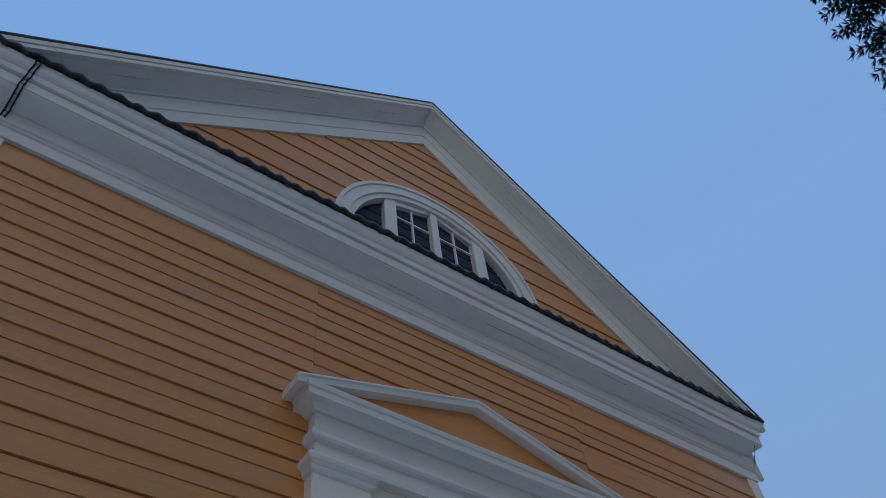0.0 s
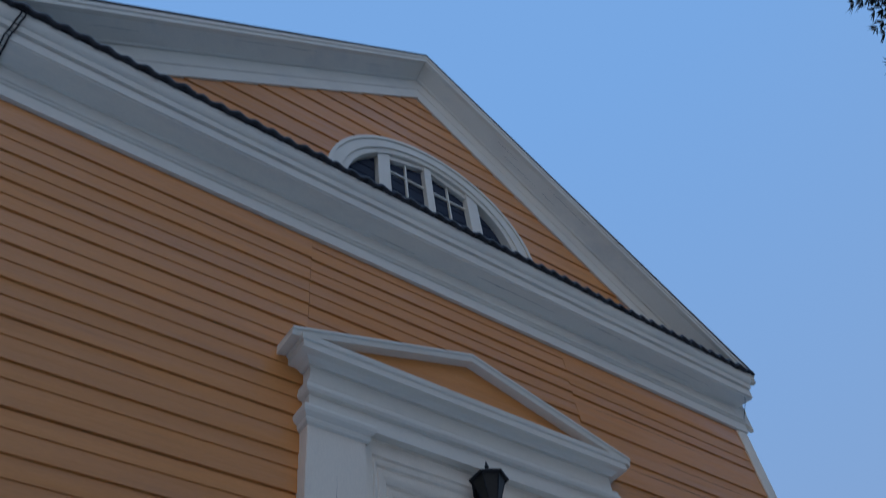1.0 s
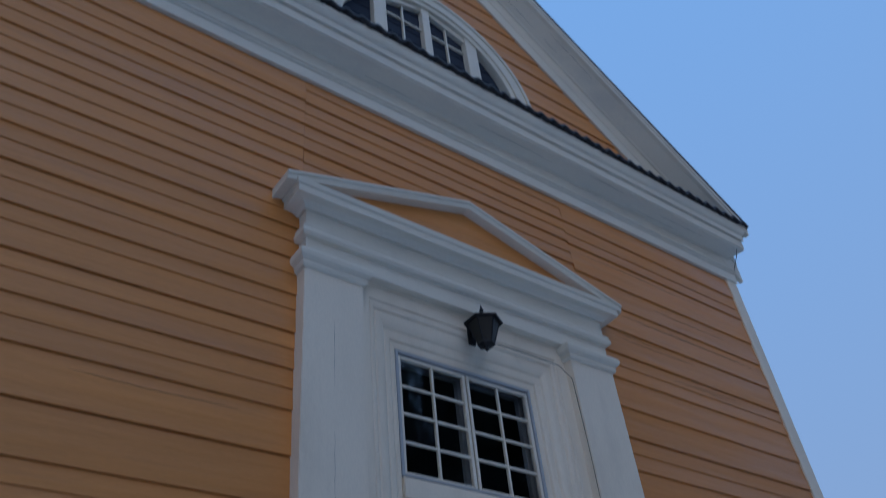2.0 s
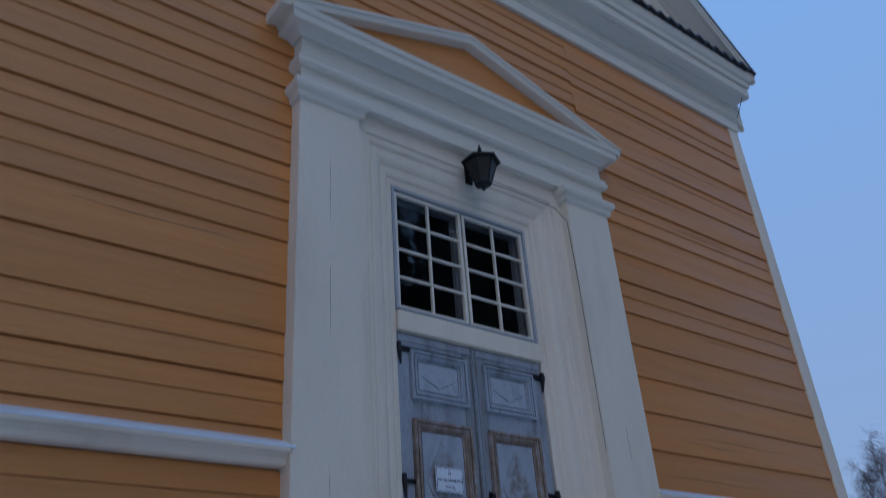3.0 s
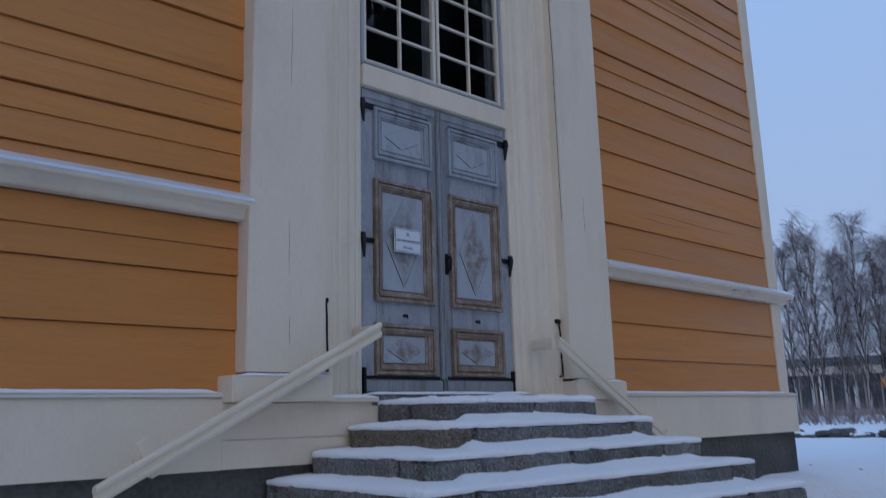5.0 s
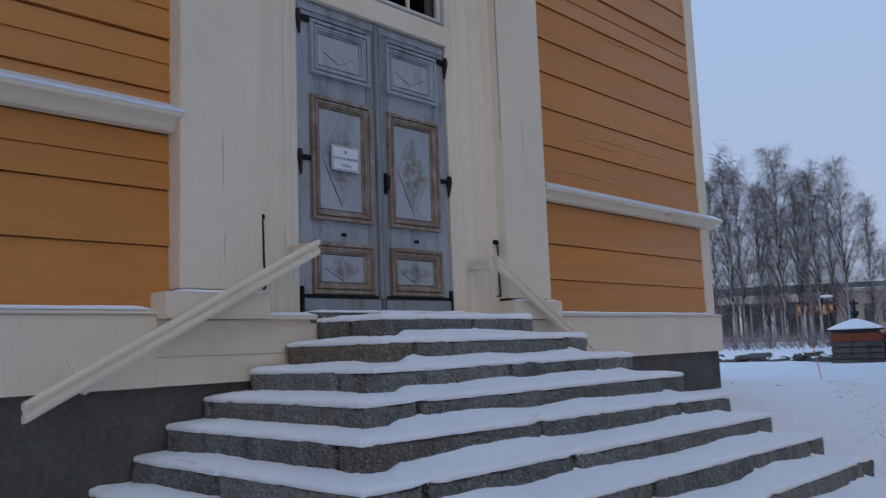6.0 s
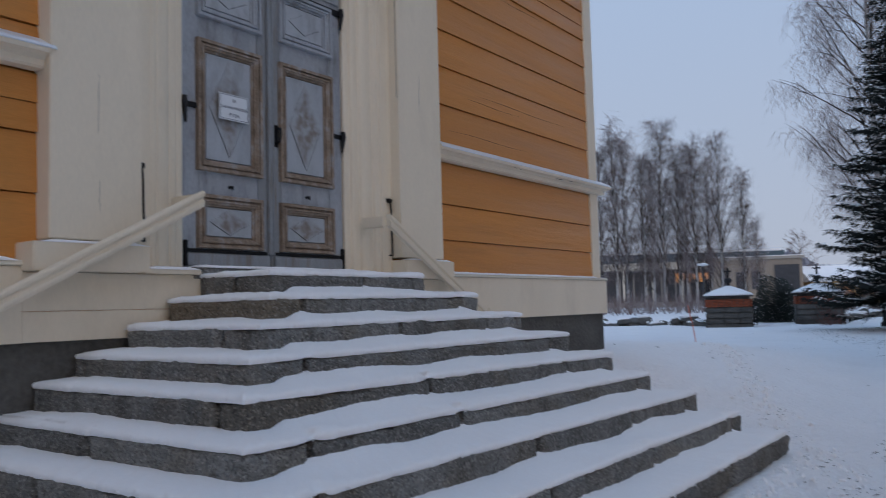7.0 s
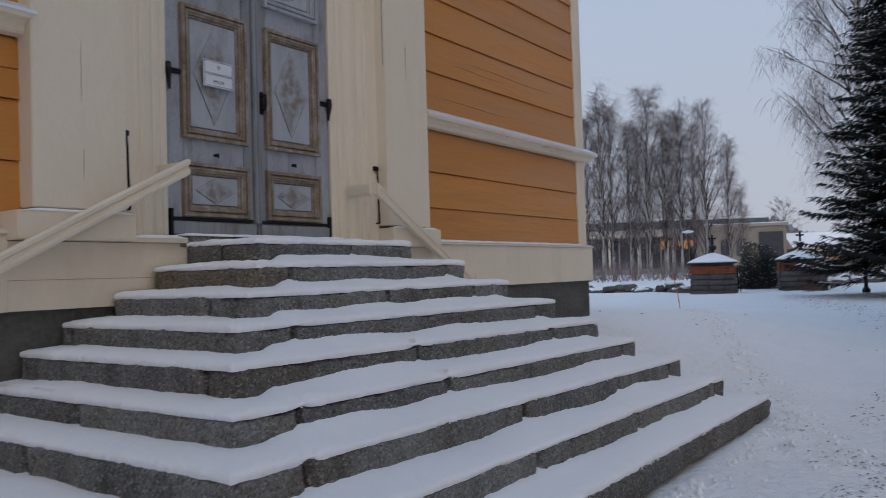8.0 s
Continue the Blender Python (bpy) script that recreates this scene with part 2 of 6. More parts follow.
BARK = material("dark_bark", (0.055, 0.045, 0.038), 0.9, spread=0.4, scale=5, fine=40, bump=0.9, bump_dist=0.015, stretch=(1, 1, 0.3))
BIRCH_BARK = material("birch_bark", (0.50, 0.48, 0.46), 0.8, spread=0.25, scale=3, fine=20, bump=0.4,
                      dirt=(0.05, 0.045, 0.04), dirt_amount=0.9, dirt_scale=3.5, stretch=(1, 1, 1.6))
TWIG = material("birch_twigs", (0.185, 0.125, 0.108), 0.8, spread=0.3, scale=0.6, fine=6, bump=0.0)
TWIG_FROST = material("frosted_twigs", (0.40, 0.36, 0.37), 0.8, spread=0.25, scale=0.6, fine=6, bump=0.0)
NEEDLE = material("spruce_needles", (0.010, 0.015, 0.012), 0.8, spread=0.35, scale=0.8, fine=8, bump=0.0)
SHRUB = material("juniper_leaves", (0.035, 0.045, 0.04), 0.8, spread=0.4, scale=3, fine=20, bump=0.0)
RED_TWIG = material("red_brown_stems", (0.15, 0.06, 0.045), 0.8, spread=0.3)
# flecks of grit, and the shade of small snow dimples put in as colour
GRIT_AND_DIMPLE = material("grit_and_dimple_shade", (0.30, 0.295, 0.29), 0.9, spread=0.4, scale=3, fine=30)
ORANGE = material("orange_marker_paint", (0.70, 0.14, 0.05), 0.5, spread=0.1)
GREY_WALL = material("far_pale_render", (0.36, 0.33, 0.29), 0.8, spread=0.12, scale=0.2, fine=4)
TAN_WALL = material("far_tan_render", (0.30, 0.25, 0.20), 0.8, spread=0.12, scale=0.2, fine=4)
FAR_DARK = material("far_dark_glazing", (0.05, 0.052, 0.058), 0.4, spread=0.3, scale=0.3, fine=3)
YELLOW_WALL = material("yellow_house_paint", (0.46, 0.30, 0.13), 0.7, spread=0.1, scale=0.5, fine=8)
ROOF_GREEN = material("far_roof_sheet", (0.06, 0.095, 0.11), 0.6, spread=0.2, scale=0.5, fine=4)
LIT = glow("lit_window", (1.0, 0.42, 0.13), 0.42)


# ---- building helpers ----
def mesh_of(name, bm, mat, smooth=False):
    me = bpy.data.meshes.new(name)
    bmesh.ops.recalc_face_normals(bm, faces=bm.faces)
    bm.to_mesh(me)
    bm.free()
    for one in (mat if isinstance(mat, (list, tuple)) else (mat,)):
        me.materials.append(one)
    if smooth:
        for p in me.polygons:
            p.use_smooth = True
    return me


def part(name, bm, mat, parent, label="", smooth=False):
    ob = new(name, mesh_of(name, bm, mat, smooth))
    ob.parent = parent
    if label:
        ob["label"] = label
    return ob


def thing(name, label, category, group="", kind="", at=(0, 0, 0)):
    ob = new(name)
    ob.empty_display_size = 0.2
    ob.location = at
    return tagged(ob, label, category, group, kind)


def solid(name, bm, mat, label, category="", group="", kind="", smooth=False):
    return tagged(new(name, mesh_of(name, bm, mat, smooth)), label, category, group, kind)


def box(bm, x0, x1, y0, y1, z0, z1, bevel=0.0):
    v = [bm.verts.new((x, y, z)) for x in (x0, x1) for y in (y0, y1) for z in (z0, z1)]
    f = [bm.faces.new([v[i] for i in q]) for q in ((0, 1, 3, 2), (4, 6, 7, 5), (0, 4, 5, 1), (2, 3, 7, 6), (0, 2, 6, 4), (1, 5, 7, 3))]
    if bevel:
        es = list({e for q in f for e in q.edges})
        bmesh.ops.bevel(bm, geom=es, offset=bevel, segments=2, affect="EDGES")
    return v


def boxed(*args, bevel=0.0):
    bm = bmesh.new()
    box(bm, *args, bevel=bevel)
    return bm


def prism(bm, pts, y0, y1):
    """A flat shape in x and z, between two depths; each depth is a number or a function of z."""
    a0 = [bm.verts.new((x, y0(z) if callable(y0) else y0, z)) for x, z in pts]
    a1 = [bm.verts.new((x, y1(z) if callable(y1) else y1, z)) for x, z in pts]
    n = len(pts)
    bm.faces.new(a0)
    bm.faces.new(a1[::-1])
    for i in range(n):
        bm.faces.new((a0[i], a0[(i + 1) % n], a1[(i + 1) % n], a1[i]))


def run_x(bm, x0, x1, profile, mitre0=0.0, mitre1=0.0, y_ref=0.0):
    """A moulding along x; profile: (y, z) round the section. mitre: its ends reach out by the projection beyond y_ref times this."""
    a = [bm.verts.new((x0 - mitre0 * (y_ref - y), y, z)) for y, z in profile]
    b = [bm.verts.new((x1 + mitre1 * (y_ref - y), y, z)) for y, z in profile]
    n = len(profile)
    bm.faces.new(a)
    bm.faces.new(b[::-1])
    for i in range(n):
        bm.faces.new((a[i], a[(i + 1) % n], b[(i + 1) % n], b[i]))


def wrap_run(bm, x0, x1, front, back, profile):
    """A moulding across a front face with returns to the wall at both ends; profile: (y, z) round the section."""
    loops = []
    for y, z in profile:
        p = front - y
        loops.append([bm.verts.new(q) for q in ((x0 - p, back, z), (x0 - p, front - p, z), (x1 + p, front - p, z), (x1 + p, back, z))])
    n = len(loops)
    for i in range(n):
        a, b = loops[i], loops[(i + 1) % n]
        for k in range(3):
            bm.faces.new((a[k], a[k + 1], b[k + 1], b[k]))
    bm.faces.new([q[0] for q in loops])
    bm.faces.new([q[3] for q in loops][::-1])


def run_slope(bm, x0, z0, x1, z1, profile):
    """A moulding that rises from (x0, z0) to (x1, z1); profile: (y, dz) round the section, cut upright at both ends."""
    a = [bm.verts.new((x0, y, z0 + dz)) for y, dz in profile]
    b = [bm.verts.new((x1, y, z1 + dz)) for y, dz in profile]
    n = len(profile)
    bm.faces.new(a)
    bm.faces.new(b[::-1])
    for i in range(n):
        bm.faces.new((a[i], a[(i + 1) % n], b[(i + 1) % n], b[i]))


def tube(bm, pts, radii, sides=6):
    """A tapered round bar through the points."""
    rings, side = [], None
    pts = [Vector(p) for p in pts]
    for i, p in enumerate(pts):
        d = (pts[min(i + 1, len(pts) - 1)] - pts[max(i - 1, 0)]).normalized()
        if side is None:
            side = d.orthogonal().normalized()
        side = (side - d * side.dot(d))
        side = side.normalized() if side.length > 1e-5 else d.orthogonal().normalized()
        up = d.cross(side)
        r = radii[i] if isinstance(radii, (list, tuple)) else radii
        rings.append([bm.verts.new(p + (side * math.cos(a) + up * math.sin(a)) * r) for a in (2 * math.pi * k / sides for k in range(sides))])
    for a, b in zip(rings, rings[1:]):
        for k in range(sides):
            bm.faces.new((a[k], a[(k + 1) % sides], b[(k + 1) % sides], b[k]))
    bm.faces.new(rings[0][::-1])
    bm.faces.new(rings[-1])


def smooth_step(a, b, v):
    t = min(1.0, max(0.0, (v - a) / (b - a)))
    return t * t * (3 - 2 * t)


def ground_z(x, y):
    """Height of the snow field: low before the steps, higher by the church's far corner and towards the gate."""
    near = 0.74 * smooth_step(-3.6, -0.1, y) * smooth_step(3.0, 5.3, x)
    far = 0.25 + 0.42 * smooth_step(33.5, 40, x + 0.3 * (y - 6) * (y > 6))
    k = smooth_step(7.0, 16.0, x)
    z = near * (1 - k) + far * k
    z += 0.05 * noise.noise((x * 0.22, y * 0.22, 3.1)) * smooth_step(3.5, 6, abs(x) + abs(y) * 0.5)
    return z


def trodden(x, y):
    """Footprints and scuffs in the snow, deepest along the worn tracks."""
    if not (-10 < x < 60 and -12 < y < 30):
        return 0.0
    track = max(0.0, 1 - abs(y + 4.6 - 0.42 * x) / 0.5) + 0.9 * max(0.0, 1 - abs(y + 7.73 - 0.343 * x) / 0.6)
    track += 0.8 * max(0.0, 1 - abs(y + 3.42) / 0.25) * smooth_step(3.9, 3.2, x) * smooth_step(-1.0, 0.0, x)
    track += 0.55 * smooth_step(-3.0, -4.6, y) * smooth_step(11, 5, x)
    k = min(1.0, track * (0.75 + 0.8 * noise.noise((x * 0.9, y * 0.9, 9))))
    rough = 0.030 * noise.noise((x * 3.1, y * 3.1, 5)) + 0.045 * noise.noise((x * 6.3, y * 6.3, 2)) + 0.032 * noise.noise((x * 12, y * 12, 8))
    return 0.018 * noise.noise((x * 1.1, y * 1.1, 0)) + rough * (0.10 + max(0.0, k))


# ---- ground ----
def spread_axis(lo, hi, fine_lo, fine_hi, step, growth=1.35):
    vals, v, s = [], fine_lo, step
    while v <= fine_hi:
        vals.append(v)
        v += step
    out, v, s = [], fine_hi, step
    while v < hi:
        s *= growth
        v += s
        out.append(min(v, hi))
    low, v, s = [], fine_lo, step
    while v > lo:
        s *= growth
        v -= s
        low.append(max(v, lo))
    return low[::-1] + vals + out


def build_ground():
    xs, ys = spread_axis(-2500, 2500, 1.0, 12, 0.055, 1.09), spread_axis(-2500, 2500, -6.5, 0, 0.055, 1.09)
    verts, faces = [], []
    for y in ys:
        for x in xs:
            z = ground_z(x, y) + trodden(x, y)
            verts.append((x, y, z))
    w = len(xs)
    for j in range(len(ys) - 1):
        for i in range(w - 1):
            a = j * w + i
            faces.append((a, a + 1, a + 1 + w, a + w))
    me = bpy.data.meshes.new("ground")
    me.from_pydata(verts, [], faces)
    me.materials.append(SNOW_GROUND)
    for p in me.polygons:
        p.use_smooth = True
    return tagged(new("ground", me), "snow-covered churchyard ground with faint footprints", "ground", kind="structure")


build_ground()

# ---- church: walls ----
HALF = 6.08          # half the front's width
BOARD_L = 5.76       # the same at the other corner
BOARD_X = 5.83       # where the boards meet the corner boards
EAVE = 9.255          # top of the boarding under the cornice
APEX = 15.82
TIP_L, TIP_R, TIP_Z = -6.48, 6.42, 10.38
ARCH_Z = 10.853     # centre of the half-round window


def crown_z(z):
    """Heights in the eaves cornice, from a unit profile 9.12 to 10.0 m high."""
    return EAVE + (z - 9.12) * 1.262


def rake_x(z, right, z0=APEX):
    return (z0 - z) / (APEX - TIP_Z) * (TIP_R if right else TIP_L)


bm = bmesh.new()
box(bm, -HALF + 0.03, -1.36, 0.03, 0.40, 0.0, EAVE + 1)
box(bm, 1.36, HALF - 0.03, 0.03, 0.40, 0.0, EAVE + 1)
box(bm, -1.36, 1.36, 0.03, 0.40, 6.38, EAVE + 1)
box(bm, -1.36, 1.36, 0.03, 0.40, 0.0, 1.615)
arch_in = [(1.60 * math.cos(a), ARCH_Z + 1.60 * math.sin(a)) for a in (math.pi * k / 24 for k in range(25))]
# gable core in two halves round the arched window
right_half = [(1.60, 10.26), (5.9, 10.26), (5.9, 10.6), (0, APEX - 0.2)] + [(x, z) for x, z in arch_in[12::-1]]
left_half = [(-1.60, 10.26)] + [(x, z) for x, z in arch_in[:11:-1]] + [(0, APEX - 0.2), (-5.9, 10.6), (-5.9, 10.26)]
prism(bm, right_half, 0.03, 0.40)
prism(bm, left_half, 0.03, 0.40)
wall_front = solid("wall_front", bm, OCHRE, "ochre-yellow painted timber front wall with lapped boards", "wall", kind="structure")

for nm, x0, x1 in (("wall_side_east", HALF - 0.36, HALF - 0.04), ("wall_side_west", -HALF + 0.04, -HALF + 0.36)):
    solid(nm, boxed(x0, x1, 0.405, 24, 0.0, 10.1), OCHRE, "ochre-yellow painted side wall of the church", "wall", kind="structure")
solid("wall_back", boxed(-HALF + 0.37, HALF - 0.37, 23.6, 24, 0.0, 10.1), OCHRE, "ochre-yellow painted rear wall of the church", "wall", kind="structure")

# roof over the nave, its edge a thin dark line above the gable
bm = bmesh.new()
for tip in (TIP_L, TIP_R):
    prism(bm, [(0, APEX + 0.015), (tip * 1.003, TIP_Z + 0.025), (tip * 1.003, TIP_Z + 0.042), (0, APEX + 0.035)], -0.475, 24.3)
solid("roof", bm, ROOF_SHEET, "dark sheet roof of the church gable", "roof", kind="structure")

# ---- boards ----
LEFT_LINES = (3.125, 3.211, 3.585, 3.98, 4.40, 4.81, 5.21, 5.595, 6.02, 6.45, 6.85, 7.262, 7.677, 8.065, 8.467, 8.883, EAVE)
LEFT_SPLIT = (3.41, 3.80, 5.02, 5.42, 5.85, 6.26, 6.665, 7.06, 7.46, 7.87, 8.27, 8.68)
RIGHT_LINES = (3.125, 3.54, 3.957, 4.36, 4.745, 5.14, 5.558, 5.962, 6.38, 6.767, 7.167, 7.568, 7.962, 8.43, 8.86, EAVE)
MID_LINES = (6.82, 7.24, 7.65, 8.055, 8.465, 8.855, EAVE)
MID_SPLIT = (7.04, 7.45, 7.845, 8.26, 8.665, 9.085)
RIGHT_SPLIT = (5.35, 6.58, 8.62)
rng = random.Random(7)


PROUD = 0.020        # how far a board's lower edge stands out


def lap(z0, z1, proud):
    return lambda z: -0.006 - proud * (z1 - z) / (z1 - z0)


def board(pts, z0, z1, flush=False):
    bm = bmesh.new()
    prism(bm, pts, lap(z0, z1, 0.011 if flush else PROUD), 0.028)
    return part("board", bm, OCHRE, wall_front)


def course(x0, x1, z0, z1, split):
    gap = 0.014 if rng.random() < 0.25 else 0.006      # some joints have opened
    if split:
        zm = split
        board([(x0, z0 + 0.002), (x1, z0 + 0.002), (x1, zm - 0.004), (x0, zm - 0.004)], z0, zm)
        board([(x0, zm), (x1, zm), (x1, z1 - gap), (x0, z1 - gap)], zm, z1, True)
    else:
        board([(x0, z0 + 0.002), (x1, z0 + 0.002), (x1, z1 - gap), (x0, z1 - gap)], z0, z1)


for z0, z1 in zip(LEFT_LINES, LEFT_LINES[1:]):
    course(-BOARD_L, -2.0, z0, z1, next((v for v in LEFT_SPLIT if z0 < v < z1), 0))
for z0, z1 in zip(RIGHT_LINES, RIGHT_LINES[1:]):
    course(2.04, BOARD_X, z0, z1, next((v for v in RIGHT_SPLIT if z0 < v < z1), 0))
for z0, z1 in zip(MID_LINES, MID_LINES[1:]):
    course(-1.996, 2.037, z0, z1, next((v for v in MID_SPLIT if z0 < v < z1), 0))
for z0, z1 in ((1.74, 2.15), (2.15, 2.53), (2.53, 2.91)):
    course(-BOARD_L, -2.0, z0, z1, 2.72 if z0 > 2.4 else 0)
for z0, z1 in ((1.74, 2.086), (2.086, 2.467), (2.467, 2.91)):
    course(2.04, BOARD_X, z0, z1, 0)

# drying cracks along the boards
for k in range(20):
    right = k % 3 < 2
    ln, zz = rng.uniform(0.9, 2.6), rng.uniform(2.2, 8.6)
    xa = rng.uniform(2.2, BOARD_X - 0.1 - ln) if right else rng.uniform(-BOARD_X + 0.1, -2.2 - ln)
    lines = RIGHT_LINES if right else LEFT_LINES
    splits = RIGHT_SPLIT if right else LEFT_SPLIT
    own = [z for z in lines + splits if z <= zz]
    if not own or min(abs(z - zz) for z in lines + splits) < 0.05 or 2.8 < zz < 3.15:
        continue
    nxt = min(z for z in lines + splits if z > zz)
    yy = lap(max(own), nxt, 0.011 if max(own) in splits else PROUD)(zz) - 0.001
    bm = bmesh.new()
    tube(bm, [(xa + ln * j / 8, yy, zz + 0.006 * math.sin(j * 0.9 + k)) for j in range(9)], [0.0004, 0.0012, 0.0018, 0.0022, 0.0022, 0.0018, 0.002, 0.001, 0.0004], 4)
    part("crack", bm, DARK, wall_front)

INNER = 14.80        # lower edge of the sloping frieze board
GABLE_LINES = (10.46, 10.62, 11.01, 11.42, 11.84, 12.27, 12.68, 13.07, 13.43, 13.79, 14.15, 14.48, INNER)
for z, z1 in zip(GABLE_LINES, GABLE_LINES[1:]):
    for right in (True, False):
        sgn = 1 if right else -1
        xa, xb = rake_x(z, right, INNER + 0.1), rake_x(z1, right, INNER + 0.1)
        ra = math.sqrt(max(0, 1.71 ** 2 - (z - ARCH_Z) ** 2)) * sgn
        rb = math.sqrt(max(0, 1.71 ** 2 - (z1 - ARCH_Z) ** 2)) * sgn
        board([(ra, z + 0.002), (xa, z + 0.002), (xb, z1 - 0.012), (rb, z1 - 0.012)] if abs(xb) > 0.05 else [(ra, z), (xa, z), (0, z1)], z, z1)

# ---- corner boards, string course, skirt and plinth ----
for nm, s in (("corner_board", 1), ("corner_board", -1)):
    t = thing(nm, "white painted corner board of the church front", "trim", kind="structure")
    a, b = (BOARD_X, HALF) if s > 0 else (-HALF, -BOARD_L)
    part("board", boxed(a, b, -0.035, 0.029, 1.24, EAVE - 0.002, bevel=0.006), CREAM, t)
    a, b = sorted((s * (HALF - 0.035), s * (HALF - 0.001)))
    part("board", boxed(a, b, 0.031, 0.26, 1.24, EAVE - 0.002, bevel=0.006), CREAM, t)

for s in (1, -1):
    t = thing("trim", "cream painted string course with a moulded sloping top", "trim", kind="structure")
    bm = bmesh.new()
    prof = [(-0.012, 2.915), (-0.085, 2.92), (-0.10, 2.935), (-0.10, 2.972), (-0.13, 2.992), (-0.172, 3.004), (-0.178, 3.018), (-0.178, 3.040), (-0.165, 3.052), (-0.02, 3.128), (-0.012, 3.128)]
    if s > 0:
        run_x(bm, 2.072, HALF, prof, 0, 1.0, -0.012)
    else:
        run_x(bm, -HALF, -2.022, prof, 1.0, 0, -0.012)
    part("moulding", bm, CREAM, t)
    bm = bmesh.new()
    x0, x1 = (2.074, HALF + 0.16) if s > 0 else (-HALF - 0.16, -1.985)
    run_x(bm, x0, x1, [(-0.184, 3.036), (-0.168, 3.058), (-0.04, 3.124), (-0.04, 3.118), (-0.165, 3.052), (-0.181, 3.030)])
    part("cap", bm, SHEET, t, "thin white sheet metal cap, tinted with the sky's blue")
    if s > 0:      # chipped paint
        for xc, zc, w in ((3.6, 2.976, 0.10), (3.72, 2.972, 0.05), (4.75, 2.965, 0.22), (5.1, 2.972, 0.3), (5.4, 2.98, 0.12)):
            bm = bmesh.new()
            tube(bm, [(xc + w * (j / 5 - 0.5), -0.132 - 1.5 * (zc - 2.965), zc + 0.027 + 0.003 * math.sin(7 * j + xc)) for j in range(6)], [0.001, 0.004, 0.006, 0.003, 0.005, 0.001], 5)
            part("chip", bm, DARK, t)
    t = thing("baseboard", "cream painted plank skirt with a thin ledge above dark plinth", "baseboard", kind="structure")
    x0, x1 = (2.141, HALF + 0.045) if s > 0 else (-HALF - 0.045, -2.141)
    part("skirt_board", boxed(x0, x1, -0.0965, 0.028, 1.23, 1.69, bevel=0.001), CREAM, t)
    bm = bmesh.new()
    run_x(bm, x0, x1, [(-0.035, 1.735), (-0.11, 1.722), (-0.12, 1.70), (-0.113, 1.692), (-0.03, 1.692)])
    part("ledge", bm, WHITE, t)
bm = bmesh.new()
box(bm, -HALF, HALF, -0.045, 0.35, -0.6, 1.228)
solid("plinth", bm, PLINTH, "dark grey rendered stone plinth under the church wall", "plinth", kind="structure")

# ---- main cornice ----
cornice = thing("cornice", "white painted moulded eaves cornice across the church front", "trim", kind="structure")


def level_run(name, prof, mat=WHITE, label=""):
    bm = bmesh.new()
    run_x(bm, -HALF, HALF, [(y, crown_z(z)) for y, z in prof], 0.6, 0.6, 0.0)
    return part(name, bm, mat, cornice, label)


level_run("architrave", [(0.028, 9.12), (-0.055, 9.12), (-0.055, 9.26), (-0.075, 9.265), (-0.085, 9.28), (-0.075, 9.295), (-0.095, 9.30), (-0.105, 9.315), (-0.095, 9.335), (0.028, 9.34)])
level_run("frieze", [(0.028, 9.342), (-0.045, 9.342), (-0.045, 9.528), (0.028, 9.528)])
level_run("cove", [(0.028, 9.53), (-0.05, 9.53), (-0.075, 9.548), (-0.30, 9.596), (-0.31, 9.612), (0.028, 9.612)])
level_run("crown", [(0.028, 9.614), (-0.325, 9.614), (-0.325, 9.742), (-0.295, 9.744), (-0.295, 9.754), (-0.362, 9.756), (-0.365, 9.835), (-0.385, 9.845), (-0.41, 9.87), (-0.43, 9.91), (-0.43, 9.985), (0.028, 10.0)])

# open seams and flaked paint in the cornice boards
for k in range(6):
    u, xa, ln = rng.uniform(0.08, 0.92), rng.uniform(-5.4, 4.6), rng.uniform(0.25, 1.6)
    bm = bmesh.new()
    tube(bm, [(xa + ln * j / 6, -0.0765 - 0.225 * u, crown_z(9.546 + 0.048 * u) + 0.002 * math.sin(3 * j + k)) for j in range(7)], [0.0004, 0.0012, 0.002, 0.0014, 0.0022, 0.001, 0.0004], 4)
    part("seam", bm, DARK, cornice)

# small tiled ledge above the cornice
tile_ledge = thing("tile_ledge", "black clay tiles along the ledge above the cornice", "roof tiles", kind="structure")
bm = bmesh.new()
prism_pts = [(-0.45, 10.362), (-0.45, 10.378), (0.028, 10.50), (0.028, 10.46)]
run_x(bm, TIP_L + 0.02, TIP_R - 0.02, prism_pts)
part("underlay", bm, TILE, tile_ledge)
n_tiles = 55
pitch = (TIP_R - TIP_L) / n_tiles
bm = bmesh.new()
wave = [(pitch * (u - 0.5) * 1.02, 0.032 * math.cos(2 * math.pi * (u - 0.42)) + 0.012 * u) for u in (k / 12 for k in range(13))]
rows = [[bm.verts.new((x, y, z + dz + lift)) for x, z in wave] for y, dz, lift in ((-0.488, 0.0, 0.046), (-0.495, 0.0, 0.0), (-0.47, 0.004, -0.02), (0.0, 0.135, -0.01), (0.0, 0.135, 0.046))]
for a, b in zip(rows, rows[1:] + rows[:1]):
    for k in range(12):
        bm.faces.new((a[k], a[k + 1], b[k + 1], b[k]))
tile_me = mesh_of("roof_tile", bm, TILE, True)
for i in range(n_tiles):
    ob = new("roof_tile", tile_me)
    ob.parent = tile_ledge
    ob.location = (TIP_L + pitch * (i + 0.5), rng.uniform(-0.010, 0.008), 10.362 + rng.uniform(-0.006, 0.006))

